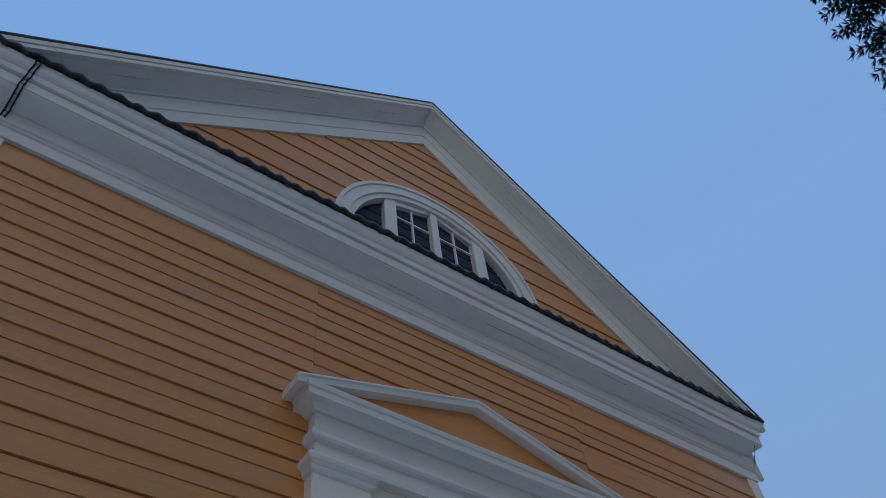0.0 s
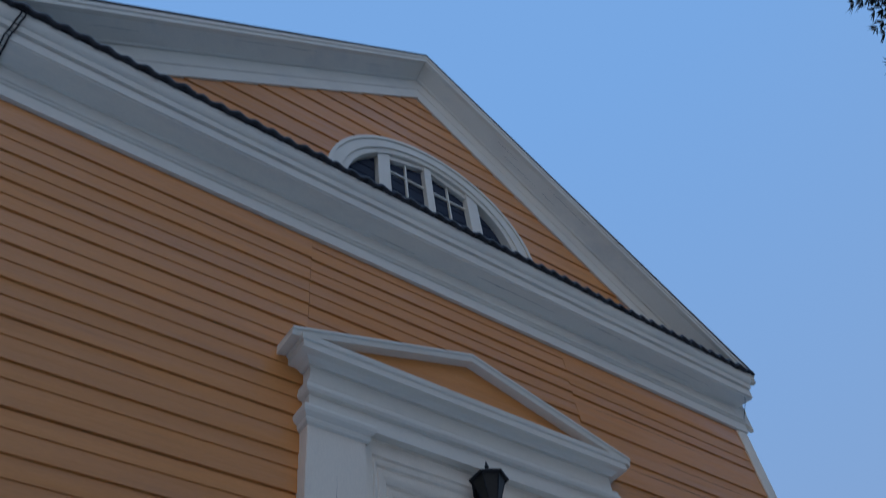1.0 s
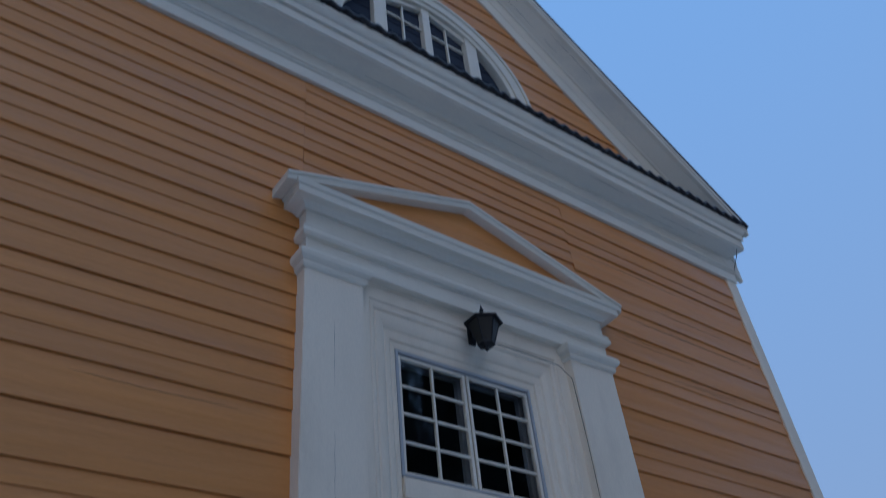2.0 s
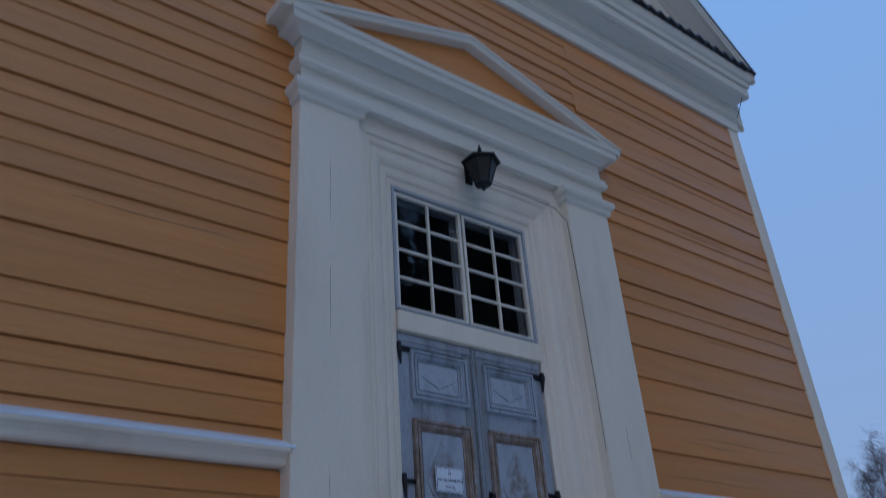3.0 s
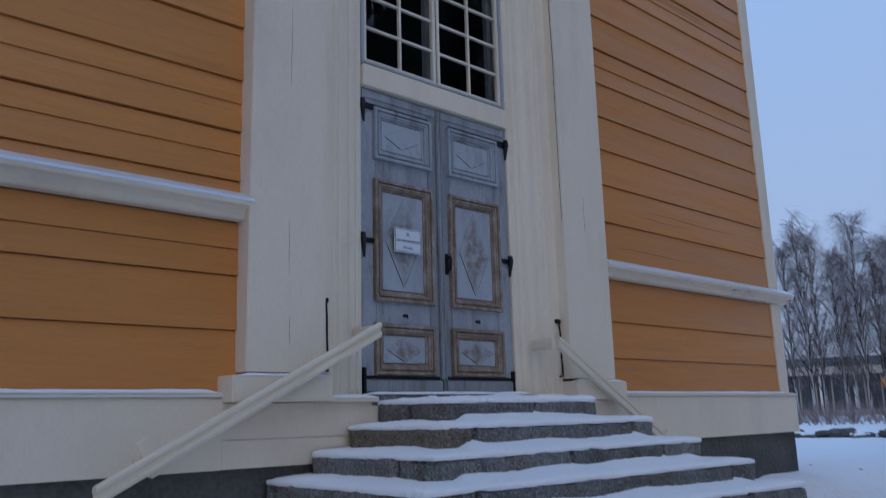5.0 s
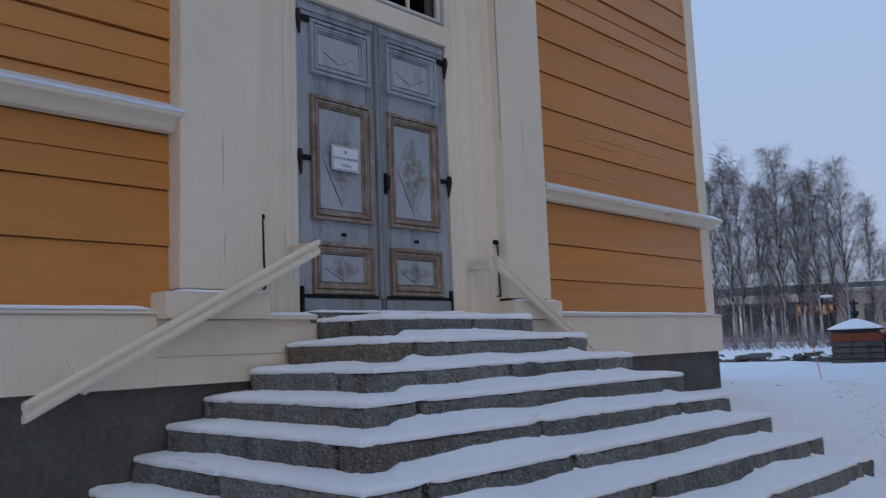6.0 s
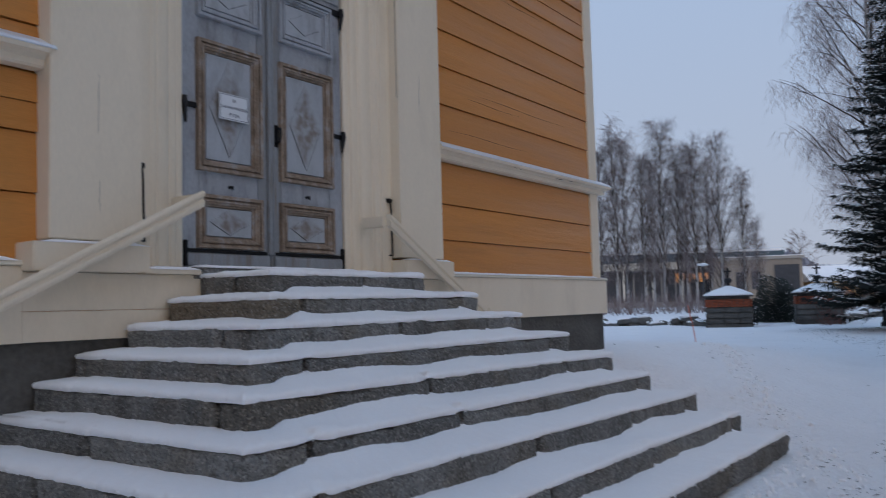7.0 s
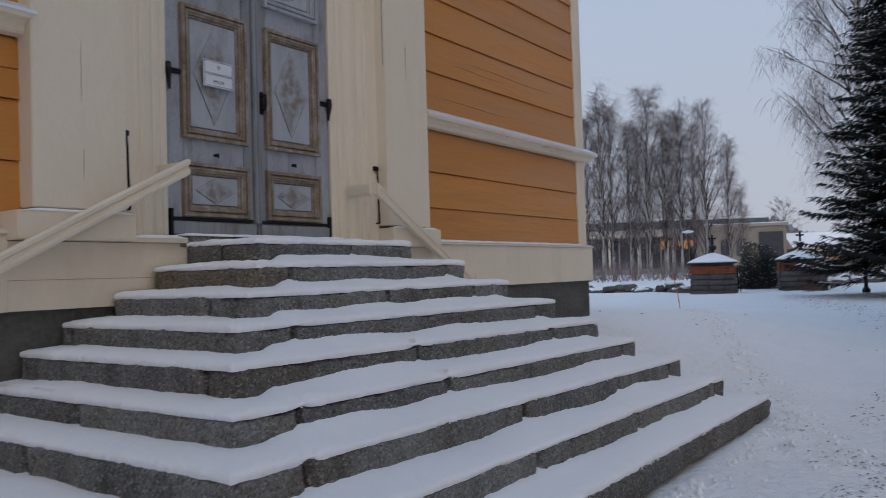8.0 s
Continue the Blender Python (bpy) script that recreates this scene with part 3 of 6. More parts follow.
# sloping cornices of the gable
for nm, tip in (("gable_cornice", TIP_R), ("gable_cornice", TIP_L)):
    t = thing(nm, "white painted sloping gable cornice with a wide soffit", "trim", kind="structure")
    low = INNER - APEX - (0.06 if tip > 0 else 0.0)
    for pn, prof in (("frieze_board", [(0.02, low), (-0.05, low), (-0.05, -0.73), (-0.065, -0.715), (-0.065, -0.375), (0.02, -0.375)]),
                     ("soffit", [(0.02, -0.373), (-0.09, -0.373), (-0.11, -0.345), (-0.37, -0.195), (-0.37, -0.15), (0.02, -0.15)]),
                     ("fascia", [(-0.30, -0.148), (-0.375, -0.200), (-0.435, -0.190), (-0.438, -0.105), (-0.418, -0.102), (-0.418, -0.088), (-0.452, -0.085), (-0.455, 0.01), (-0.30, 0.01)])):
        bm = bmesh.new()
        cut = tip * (1.0 if pn == "fascia" else 0.985)
        run_slope(bm, 0.0, APEX, cut, APEX - (APEX - TIP_Z) * cut / tip, prof)
        part(pn, bm, WHITE, t)
    for k in range(4):
        u, xa, ln = rng.uniform(0.1, 0.9), tip * rng.uniform(0.1, 0.8), tip * rng.uniform(0.03, 0.16)
        bm = bmesh.new()
        tube(bm, [(xa + ln * j / 5, -0.122 - 0.24 * u, APEX - (APEX - TIP_Z) * (xa + ln * j / 5) / tip - 0.348 + 0.142 * u + 0.002 * math.sin(4 * j + k)) for j in range(6)], [0.0004, 0.0014, 0.002, 0.0018, 0.001, 0.0004], 4)
        part("seam", bm, DARK, t)

# ---- arched gable window ----
window_2 = thing("window_2", "half-round white gable window closed by dark blue boards", "window", kind="structure")


def arc_band(r0, r1, y0, y1, zc=ARCH_Z, a0=0.0, a1=math.pi, n=40):
    bm = bmesh.new()
    ring = []
    for k in range(n + 1):
        a = a0 + (a1 - a0) * k / n
        c, s = math.cos(a), math.sin(a)
        ring.append([bm.verts.new((r * c, y, zc + r * s)) for r, y in ((r0, y0), (r1, y0), (r1, y1), (r0, y1))])
    for a, b in zip(ring, ring[1:]):
        for k in range(4):
            bm.faces.new((a[k], a[(k + 1) % 4], b[(k + 1) % 4], b[k]))
    bm.faces.new(ring[0])
    bm.faces.new(ring[-1][::-1])
    return bm


part("casing", arc_band(1.65, 1.83, -0.085, 0.05), WHITE, window_2)
part("outer_bead", arc_band(1.825, 1.885, -0.11, 0.02), WHITE, window_2)
part("inner_casing", arc_band(1.55, 1.653, -0.055, 0.30), WHITE, window_2)
for x0, x1 in ((-0.965, -0.745), (0.745, 0.965)):
    part("mullion", boxed(x0, x1, -0.03, 0.12, 10.5, ARCH_Z + math.sqrt(1.57 ** 2 - 0.72 ** 2), bevel=0.006), WHITE, window_2)
part("mullion", boxed(-0.07, 0.07, -0.02, 0.12, 10.5, 12.41, bevel=0.006), WHITE, window_2)
for x0, x1 in ((-0.745, -0.07), (0.07, 0.745)):
    xm = (x0 + x1) / 2
    part("glazing_bar", boxed(xm - 0.014, xm + 0.014, 0.03, 0.07, 10.5, 12.37), WHITE, window_2)
    for zz in (10.80, 11.30, 11.86):
        part("glazing_bar", boxed(x0, x1, 0.032, 0.068, zz - 0.014, zz + 0.014), WHITE, window_2)
    hi = ARCH_Z + math.sqrt(1.55 ** 2 - max(abs(x0), abs(x1)) ** 2)
    top = bmesh.new()
    z_in = ARCH_Z + math.sqrt(1.55 ** 2 - min(abs(x0), abs(x1)) ** 2)
    far, nearx = (x0, x1) if x0 < 0 else (x1, x0)
    prism(top, [(far, hi + 0.02), (nearx, z_in + 0.02), (nearx, z_in - 0.06), (far, hi - 0.10)], 0.0, 0.1)
    part("head_rail", top, WHITE, window_2)
zz = 10.46
while zz < 12.5:
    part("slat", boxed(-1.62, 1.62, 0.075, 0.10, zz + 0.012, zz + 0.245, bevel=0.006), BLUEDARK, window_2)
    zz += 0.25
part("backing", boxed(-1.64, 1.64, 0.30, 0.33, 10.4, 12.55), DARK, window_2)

# ---- portal ----
portal = thing("door_surround", "cream painted classical door surround with pilasters and a low pediment", "door surround", kind="structure")
PF = -0.165
for s in (-1, 1):
    x0, x1 = sorted((s * 1.385, 2.07 if s > 0 else -2.02))
    part("pilaster", boxed(x0, x1, PF, 0.025, 1.86, 6.268, bevel=0.006), CREAM, portal)
    bm = bmesh.new()
    bx0, bx1 = sorted((s * 1.37, s * 2.15))
    box(bm, bx0, bx1, PF - 0.075, 0.024, 1.66, 1.835, bevel=0.008)
    part("pilaster_base", bm, CREAM, portal)
    bm = bmesh.new()
    prof = [(0.02, 6.23), (PF - 0.006, 6.23), (PF - 0.03, 6.245), (PF - 0.04, 6.275), (PF - 0.032, 6.30), (PF - 0.045, 6.31), (PF - 0.075, 6.34), (PF - 0.085, 6.38), (PF - 0.075, 6.415), (0.02, 6.42)]
    wrap_run(bm, x0, x1, PF, 0.02, [(y, z + 0.028) for y, z in prof])
    part("capital", bm, WHITE, portal)
# moulded reveal: one run up, across and down, mitred at the corners
REVEAL = ((0.0, 0.20), (0.0, 0.088), (0.012, 0.078), (0.046, 0.075), (0.056, 0.081), (0.066, 0.078), (0.076, 0.054), (0.094, 0.044), (0.130, 0.041), (0.144, 0.049), (0.156, 0.044), (0.168, 0.022),
          (0.190, 0.006), (0.220, -0.004), (0.265, -0.007), (0.279, 0.002), (0.291, -0.002), (0.303, -0.026), (0.318, -0.034), (0.340, -0.035), (0.350, -0.028), (0.360, -0.032), (0.370, -0.053), (0.504, -0.055), (0.504, 0.20))


def reveal_run(name, a, b, c, d):
    """a, b: the opening's corners that the run joins; c, d: the way outwards at each."""
    bm = bmesh.new()
    r0 = [bm.verts.new((a[0] + c[0] * o, y, a[1] + c[1] * o)) for o, y in REVEAL]
    r1 = [bm.verts.new((b[0] + d[0] * o, y, b[1] + d[1] * o)) for o, y in REVEAL]
    n = len(REVEAL)
    bm.faces.new(r0)
    bm.faces.new(r1[::-1])
    for i in range(n):
        bm.faces.new((r0[i], r0[(i + 1) % n], r1[(i + 1) % n], r1[i]))
    return part(name, bm, CREAM, portal)


for s in (-1, 1):
    reveal_run("reveal_moulding", (s * 0.88, 1.70), (s * 0.88, 5.842), (s, 0), (s, 1.16))
reveal_run("lintel_moulding", (-0.88, 5.842), (0.88, 5.842), (-1, 1.16), (1, 1.16))
part("head_board", boxed(-1.384, 1.384, -0.07, 0.02, 5.842 + 0.504 * 1.16, 6.449, bevel=0.004), CREAM, portal)
for nm, prof in (("architrave", [(0.02, 6.422), (PF + 0.01, 6.422), (PF + 0.01, 6.60), (PF - 0.035, 6.61), (PF - 0.055, 6.635), (PF - 0.055, 6.665), (PF - 0.04, 6.69), (PF - 0.045, 6.72), (0.02, 6.74)]),
                 ("frieze", [(0.02, 6.742), (PF, 6.742), (PF, 6.93), (0.02, 6.93)]),
                 ("cornice", [(0.02, 6.932), (PF - 0.03, 6.932), (PF - 0.05, 6.955), (PF - 0.09, 6.975), (PF - 0.175, 6.98), (PF - 0.175, 7.055), (PF - 0.195, 7.065), (PF - 0.205, 7.10), (PF - 0.205, 7.115), (0.02, 7.14)])):
    bm = bmesh.new()
    wrap_run(bm, -2.02, 2.07, PF, 0.02, [(y, 6.45 + (z - 6.422) * 1.08) for y, z in prof])
    part(nm, bm, WHITE, portal)
for s in (-1, 1):
    bm = bmesh.new()
    run_slope(bm, 0.0, 7.93, s * 2.33, 7.235, [(0.0, -0.095), (-0.34, -0.095), (-0.35, -0.04), (-0.372, -0.025), (-0.372, 0.0), (0.0, 0.02)])
    part("sloping_cornice", bm, WHITE, portal)
bm = bmesh.new()
prism(bm, [(-2.22, 7.20), (2.26, 7.20), (0.0, 7.875)], PF - 0.06, -0.031)
part("tympanum", bm, OCHRE, portal, "ochre boarded field of the pediment")
# plinth of the portal, with a ledge
for s in (-1, 1):
    x0, x1 = sorted((s * 0.72, s * 2.1405))
    part("portal_plinth", boxed(x0, x1, -0.097, -0.047, 1.232, 1.416, bevel=0.001), CREAM, portal)
    part("portal_plinth", boxed(x0, x1, -0.0975, -0.047, 1.419, 1.655, bevel=0.001), CREAM, portal)
    a, b = sorted((s * 0.90, s * 1.358))
    part("ledge", boxed(a, b, -0.165, 0.02, 1.657, 1.69, bevel=0.006), CREAM, portal)
# weather cracks in the pilasters, and the lamp's cable
for x, z0, z1 in ((-1.70, 5.05, 5.80), (-1.70, 3.97, 4.62), (-1.70, 2.55, 2.95), (-1.69, 2.05, 2.25), (1.72, 3.3, 3.7)):
    bm = bmesh.new()
    tube(bm, [(x + 0.002 * math.sin(9 * k), PF - 0.0005, z0 + (z1 - z0) * k / 6) for k in range(7)], [0.0004, 0.001, 0.0014, 0.001, 0.0016, 0.001, 0.0004], 4)
    part("crack", bm, DARK, portal)
bm = bmesh.new()
tube(bm, [(0.05, -0.075, 6.17), (0.3, -0.076, 6.19), (0.8, -0.076, 6.20), (1.28, -0.076, 6.19), (1.34, -0.078, 6.13), (1.377, -0.134, 6.02), (1.3815, -0.150, 5.2), (1.3805, -0.150, 4.3), (1.3815, -0.150, 3.4)], [0.004] * 5 + [0.0032, 0.0024, 0.0022, 0.0018], 5)
part("lamp_cable", bm, IRON, portal, "thin black lamp cable")
part("transom_bar", boxed(-0.879, 0.879, 0.05, 0.22, 4.292, 4.485, bevel=0.006), CREAM, portal)
part("threshold", boxed(-0.93, 0.93, -0.10, 0.35, 1.62, 1.715, bevel=0.01), GRANITE, portal, "worn grey stone threshold")

# room behind the door, its shade put into near-black walls
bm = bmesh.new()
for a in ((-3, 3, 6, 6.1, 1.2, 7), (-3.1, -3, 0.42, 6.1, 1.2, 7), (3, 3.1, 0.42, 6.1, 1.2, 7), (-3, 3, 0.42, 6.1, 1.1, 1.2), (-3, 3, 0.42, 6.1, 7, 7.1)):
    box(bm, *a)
solid("wall_interior", bm, DARK, "porch walls coloured near-black for the unlit room behind the door window", "wall", kind="structure")

# ---- transom window ----
window_1 = thing("window_1", "white two-light transom window with small dark panes above the door", "window", kind="structure")
for x0, x1 in ((-0.878, -0.846), (0.846, 0.878)):
    part("frame", boxed(x0, x1, 0.075, 0.20, 4.505, 5.84, bevel=0.005), GREY_FRAME, window_1)
for z0, z1 in ((4.505, 4.53), (5.808, 5.84)):
    part("frame", boxed(-0.845, 0.845, 0.075, 0.20, z0, z1, bevel=0.005), GREY_FRAME, window_1)
for s in (-1, 1):
    c = thing("casement", "", "")
    c.parent = window_1
    x0, x1 = (-0.844, -0.008) if s < 0 else (0.008, 0.844)
    for a, b in ((x0, x0 + 0.036), (x1 - 0.036, x1)):
        part("stile", boxed(a, b, 0.095, 0.145, 4.524, 5.794, bevel=0.004), WHITE, c)
    for z0, z1 in ((4.524, 4.56), (5.758, 5.794)):
        part("rail", boxed(x0 + 0.037, x1 - 0.037, 0.095, 0.145, z0, z1, bevel=0.004), WHITE, c)
    xm = (x0 + x1) / 2
    part("glazing_bar", boxed(xm - 0.012, xm + 0.012, 0.103, 0.137, 4.561, 5.757), WHITE, c)
    cols = ((x0 + 0.037, xm - 0.013), (xm + 0.013, x1 - 0.037))
    zs = [4.561 + (5.757 - 4.561) * k / 4 for k in range(5)]
    for a, b in cols:
        for zz in zs[1:-1]:
            part("glazing_bar", boxed(a, b, 0.104, 0.136, zz - 0.011, zz + 0.011), WHITE, c)
        for z0, z1 in zip(zs, zs[1:]):
            ob = part("pane", boxed(a - 0.004, b + 0.004, 0.118, 0.122, z0 + 0.008, z1 - 0.008), GLASS, c)
            ob.visible_shadow = False

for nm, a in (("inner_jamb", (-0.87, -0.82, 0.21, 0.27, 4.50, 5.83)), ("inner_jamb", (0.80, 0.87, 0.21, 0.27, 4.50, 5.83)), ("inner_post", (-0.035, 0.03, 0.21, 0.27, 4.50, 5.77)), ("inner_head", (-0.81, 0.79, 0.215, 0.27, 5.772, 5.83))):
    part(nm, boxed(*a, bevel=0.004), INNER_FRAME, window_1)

# ---- double door ----
door_1 = thing("door_1", "closed double door of weathered grey-blue paint and worn brown mouldings", "door", kind="structure")
DY = 0.10


def rect_ring(bm, x0, x1, z0, z1, wide, y0, y1):
    """A picture-frame moulding with mitred corners: flat outer band, groove, bead and a steep inner edge."""
    def loop(d, y):
        return [bm.verts.new(p) for p in ((x0 + d, y, z0 + d), (x1 - d, y, z0 + d), (x1 - d, y, z1 - d), (x0 + d, y, z1 - d))]
    loops = [loop(0, y1), loop(0, y0 + 0.006), loop(wide * 0.05, y0), loop(wide * 0.30, y0 + 0.001), loop(wide * 0.33, y0 + 0.024), loop(wide * 0.42, y0 + 0.026),
             loop(wide * 0.46, y0 + 0.006), loop(wide * 0.60, y0 + 0.004), loop(wide * 0.66, y0 + 0.016), loop(wide * 0.80, y0 + 0.020), loop(wide * 0.84, y0 + 0.040), loop(wide, y0 + 0.044), loop(wide, y1)]
    for a, b in zip(loops, loops[1:]):
        for k in range(4):
            bm.faces.new((a[k], a[(k + 1) % 4], b[(k + 1) % 4], b[k]))


def groove(x0, z0, x1, z1, y, r):
    bm = bmesh.new()
    tube(bm, [(x0 + (x1 - x0) * k / 5 + 0.0015 * math.sin(5 * k + x0 * 40), y, z0 + (z1 - z0) * k / 5) for k in range(6)], [r * 0.4, r, r * 0.8, r, r * 1.1, r * 0.5], 4)
    return bm


PANELS = ((3.675, 4.135, False), (2.47, 3.50, True), (1.875, 2.29, True))
FACE = DY + 0.010      # face of stiles and rails
for s in (-1, 1):
    x0, x1 = (-0.872, -0.006) if s < 0 else (0.006, 0.872)
    leaf = part("door_leaf", boxed(x0, x1, DY + 0.045, DY + 0.075, 1.735, 4.285, bevel=0.004), DOOR_EDGE, door_1)
    ix0, ix1 = (-0.745, -0.105) if s < 0 else (0.095, 0.735)
    part("stile", boxed(x0, ix0 + 0.03, FACE, DY + 0.044, 1.735, 4.285, bevel=0.003), DOOR_PAINT if s < 0 else DOOR_EDGE, leaf)
    part("stile", boxed(ix1 - 0.03, x1, FACE, DY + 0.044, 1.735, 4.285, bevel=0.003), DOOR_EDGE if s < 0 else DOOR_PAINT, leaf)
    zs = [4.285] + [v for q in PANELS for v in (q[1] - 0.03, q[0] + 0.03)] + [1.735]
    for hi, lo in zip(zs[::2], zs[1::2]):
        part("rail", boxed(ix0 + 0.031, ix1 - 0.031, FACE + 0.001, DY + 0.044, lo, hi, bevel=0.002), DOOR_PAINT, leaf)
    for k, (z0, z1, worn) in enumerate(PANELS):
        bm = bmesh.new()
        rect_ring(bm, ix0, ix1, z0, z1, 0.092, DY - 0.033, DY + 0.030)
        part("panel_moulding", bm, DOOR_WOOD if worn else DOOR_PAINT, leaf, "brown worn wooden panel moulding" if worn else "grey-blue painted panel moulding")
        px0, px1, pz0, pz1 = ix0 + 0.098, ix1 - 0.098, z0 + 0.098, z1 - 0.098
        part("panel", boxed(px0, px1, DY + 0.008, DY + 0.044, pz0, pz1, bevel=0.003), PANEL_WORN if worn else PANEL_PAINT, leaf)
        mx_, mz, hw, hh = (px0 + px1) / 2, (pz0 + pz1) / 2, (px1 - px0) * 0.43, (pz1 - pz0) * (0.46 if worn else 0.36)
        for ax, az_, bx, bz, r in ((-1, 0, 0, -1, 0.0040), (0, -1, 1, 0, 0.0016 if worn else 0.003), (-1, 0, 0, 1, 0.0010)):
            part("groove", groove(mx_ + ax * hw, mz + az_ * hh, mx_ + bx * hw, mz + bz * hh, DY + 0.008, r), DARK, leaf)
    part("bottom_rail", boxed(x0 + 0.02, x1 - 0.02, DY - 0.016, FACE - 0.001, 1.74, 1.835, bevel=0.005), DOOR_EDGE, leaf, "scuffed bare bottom rail")
    part("drip_strip", boxed(x0 + 0.02, x1 - 0.05, DY - 0.012, FACE - 0.001, 1.842, 1.868, bevel=0.004), IRON, leaf)
    # long straps along the top, short ones at mid height
    ex = s * 0.865
    a, b = sorted((ex, s * 0.125))
    part("strap", boxed(a, b, DY - 0.010, FACE - 0.001, 4.138, 4.158, bevel=0.003), IRON, leaf, "long black iron strap")
    part("top_rail", boxed(x0 + 0.01, x1 - 0.01, DY - 0.002, FACE - 0.001, 4.205, 4.28, bevel=0.004), DOOR_PAINT, leaf)
    bm = bmesh.new()
    tube(bm, [((ix0 + ix1) / 2, DY + 0.01, 2.365), ((ix0 + ix1) / 2, DY - 0.03, 2.365), ((ix0 + ix1) / 2, DY - 0.034, 2.34)], [0.014, 0.012, 0.006], 8)
    part("knob", bm, IRON, leaf)
    for zz in (4.125, 2.965):
        bm = bmesh.new()
        a, b = sorted((ex, ex - s * 0.13))
        box(bm, a, b, DY - 0.012, DY + 0.009, zz - 0.02, zz + 0.02, bevel=0.004)
        tube(bm, [(ex, DY - 0.02, zz + 0.05), (ex + s * 0.004, DY - 0.025, zz), (ex - s * 0.012, DY - 0.02, zz - 0.15)], [0.022, 0.024, 0.008], 8)
        part("hinge", bm, IRON, leaf, "black wrought-iron strap hinge")
    bm = bmesh.new()
    a, b = sorted((ex, ex - s * 0.03))
    box(bm, a, b, DY - 0.02, DY + 0.009, 1.735, 1.93, bevel=0.004)
    part("corner_iron", bm, IRON, leaf)
# cover strip and handle on the meeting edge
part("cover_strip", boxed(-0.04, 0.002, DY - 0.022, FACE - 0.001, 1.84, 4.28, bevel=0.008), DOOR_EDGE, door_1)
part("cover_strip", boxed(0.006, 0.036, DY - 0.012, FACE - 0.001, 1.84, 4.28, bevel=0.006), DOOR_EDGE, door_1)
bm = bmesh.new()
box(bm, 0.045, 0.085, DY - 0.006, DY + 0.0115, 2.76, 2.95, bevel=0.006)
tube(bm, [(0.065, DY, 2.91), (0.065, DY - 0.05, 2.915), (0.06, DY - 0.06, 2.87), (0.06, DY - 0.05, 2.80), (0.065, DY, 2.79)], 0.011, 8)
part("door_handle", bm, IRON, door_1, "black iron door handle")


# ---- stone steps ----
# front edge y, left and right ends x, top z of each step, from the landing down
STEPS = ((-0.842, -0.879, 0.872, 1.645), (-1.175, -1.180, 1.178, 1.473), (-1.430, -1.480, 1.480, 1.297), (-1.705, -1.800, 1.790, 1.124),
         (-1.980, -2.065, 2.055, 0.950), (-2.243, -2.290, 2.275, 0.773), (-2.545, -2.560, 2.545, 0.602), (-2.830, -2.870, 2.860, 0.408),
         (-3.140, -3.180, 3.180, 0.213))
LEAN = (0.0, 0.0, 0.0, -0.004, -0.011, -0.010, -0.013, -0.012, -0.012)    # the lower steps have sunk towards one end
FRONT_JOINTS = ((0.10,), (-0.874, 0.897), (-0.2, 0.9), (-1.381, 1.446), (-0.602, 1.2), (-1.876, -0.646, 1.957), (-2.15, -0.3, 1.126), (-0.687, 0.768, 2.55), (-1.6, 1.492))
SIDE_FROM = (0.30, 0.0, 0.29, 0.0, 0.15, 0.0, 0.0, 0.3, 0.3)    # how far the front stones show on the side
WALL_Y = -0.125
steps_thing = thing("stone_steps", "wide flight of rough grey granite steps under fresh snow", "steps")
step_rng = random.Random(3)


def stone(x0, x1, y0, y1, z0, z1, mat=None, lean=0.0):
    """A rough-hewn block with worn edges."""
    bm = bmesh.new()
    nx, ny, nz = max(2, int((x1 - x0) / 0.05)), max(2, int((y1 - y0) / 0.06)), 5
    def grid(fu, nu, nv):
        vs = [[bm.verts.new(fu(i / nu, j / nv)) for i in range(nu + 1)] for j in range(nv + 1)]
        for j in range(nv):
            for i in range(nu):
                bm.faces.new((vs[j][i], vs[j][i + 1], vs[j + 1][i + 1], vs[j + 1][i]))
    X, Y, Z = (lambda u: x0 + (x1 - x0) * u), (lambda u: y0 + (y1 - y0) * u), (lambda u: z0 + (z1 - z0) * u)
    grid(lambda u, v: (X(u), y0, Z(v)), nx, nz)
    grid(lambda u, v: (X(u), y1, Z(v)), nx, nz)
    grid(lambda u, v: (x0, Y(u), Z(v)), ny, nz)
    grid(lambda u, v: (x1, Y(u), Z(v)), ny, nz)
    grid(lambda u, v: (X(u), Y(v), z1), nx, ny)
    grid(lambda u, v: (X(u), Y(v), z0), nx, ny)
    bmesh.ops.remove_doubles(bm, verts=bm.verts, dist=1e-4)
    seed = step_rng.uniform(0, 50)
    c = Vector(((x0 + x1) / 2, (y0 + y1) / 2, (z0 + z1) / 2))
    half = Vector(((x1 - x0) / 2, (y1 - y0) / 2, (z1 - z0) / 2))
    for v in bm.verts:
        p = v.co.copy()
        near = sum(1 for k in range(3) if half[k] - abs(p[k] - c[k]) < 0.004)
        n3 = noise.noise_vector((p * 6 + Vector((seed, 0, 0))))
        fine = noise.noise_vector((p * 17 + Vector((0, seed, 0))))
        d = n3 * 0.010 + fine * 0.009 + noise.noise_vector(p * 40) * 0.005
        if near >= 2:
            d -= Vector((math.copysign(0.016, p.x - c.x) if half.x - abs(p.x - c.x) < 0.004 else 0,
                         math.copysign(0.016, p.y - c.y) if half.y - abs(p.y - c.y) < 0.004 else 0,
                         math.copysign(0.012, p.z - c.z) if half.z - abs(p.z - c.z) < 0.004 else 0))
            d += n3 * 0.006
        v.co = p + d + Vector((0, 0, lean * p.x))
    ob = part("step_stone", bm, mat or GRANITE, steps_thing)
    return ob


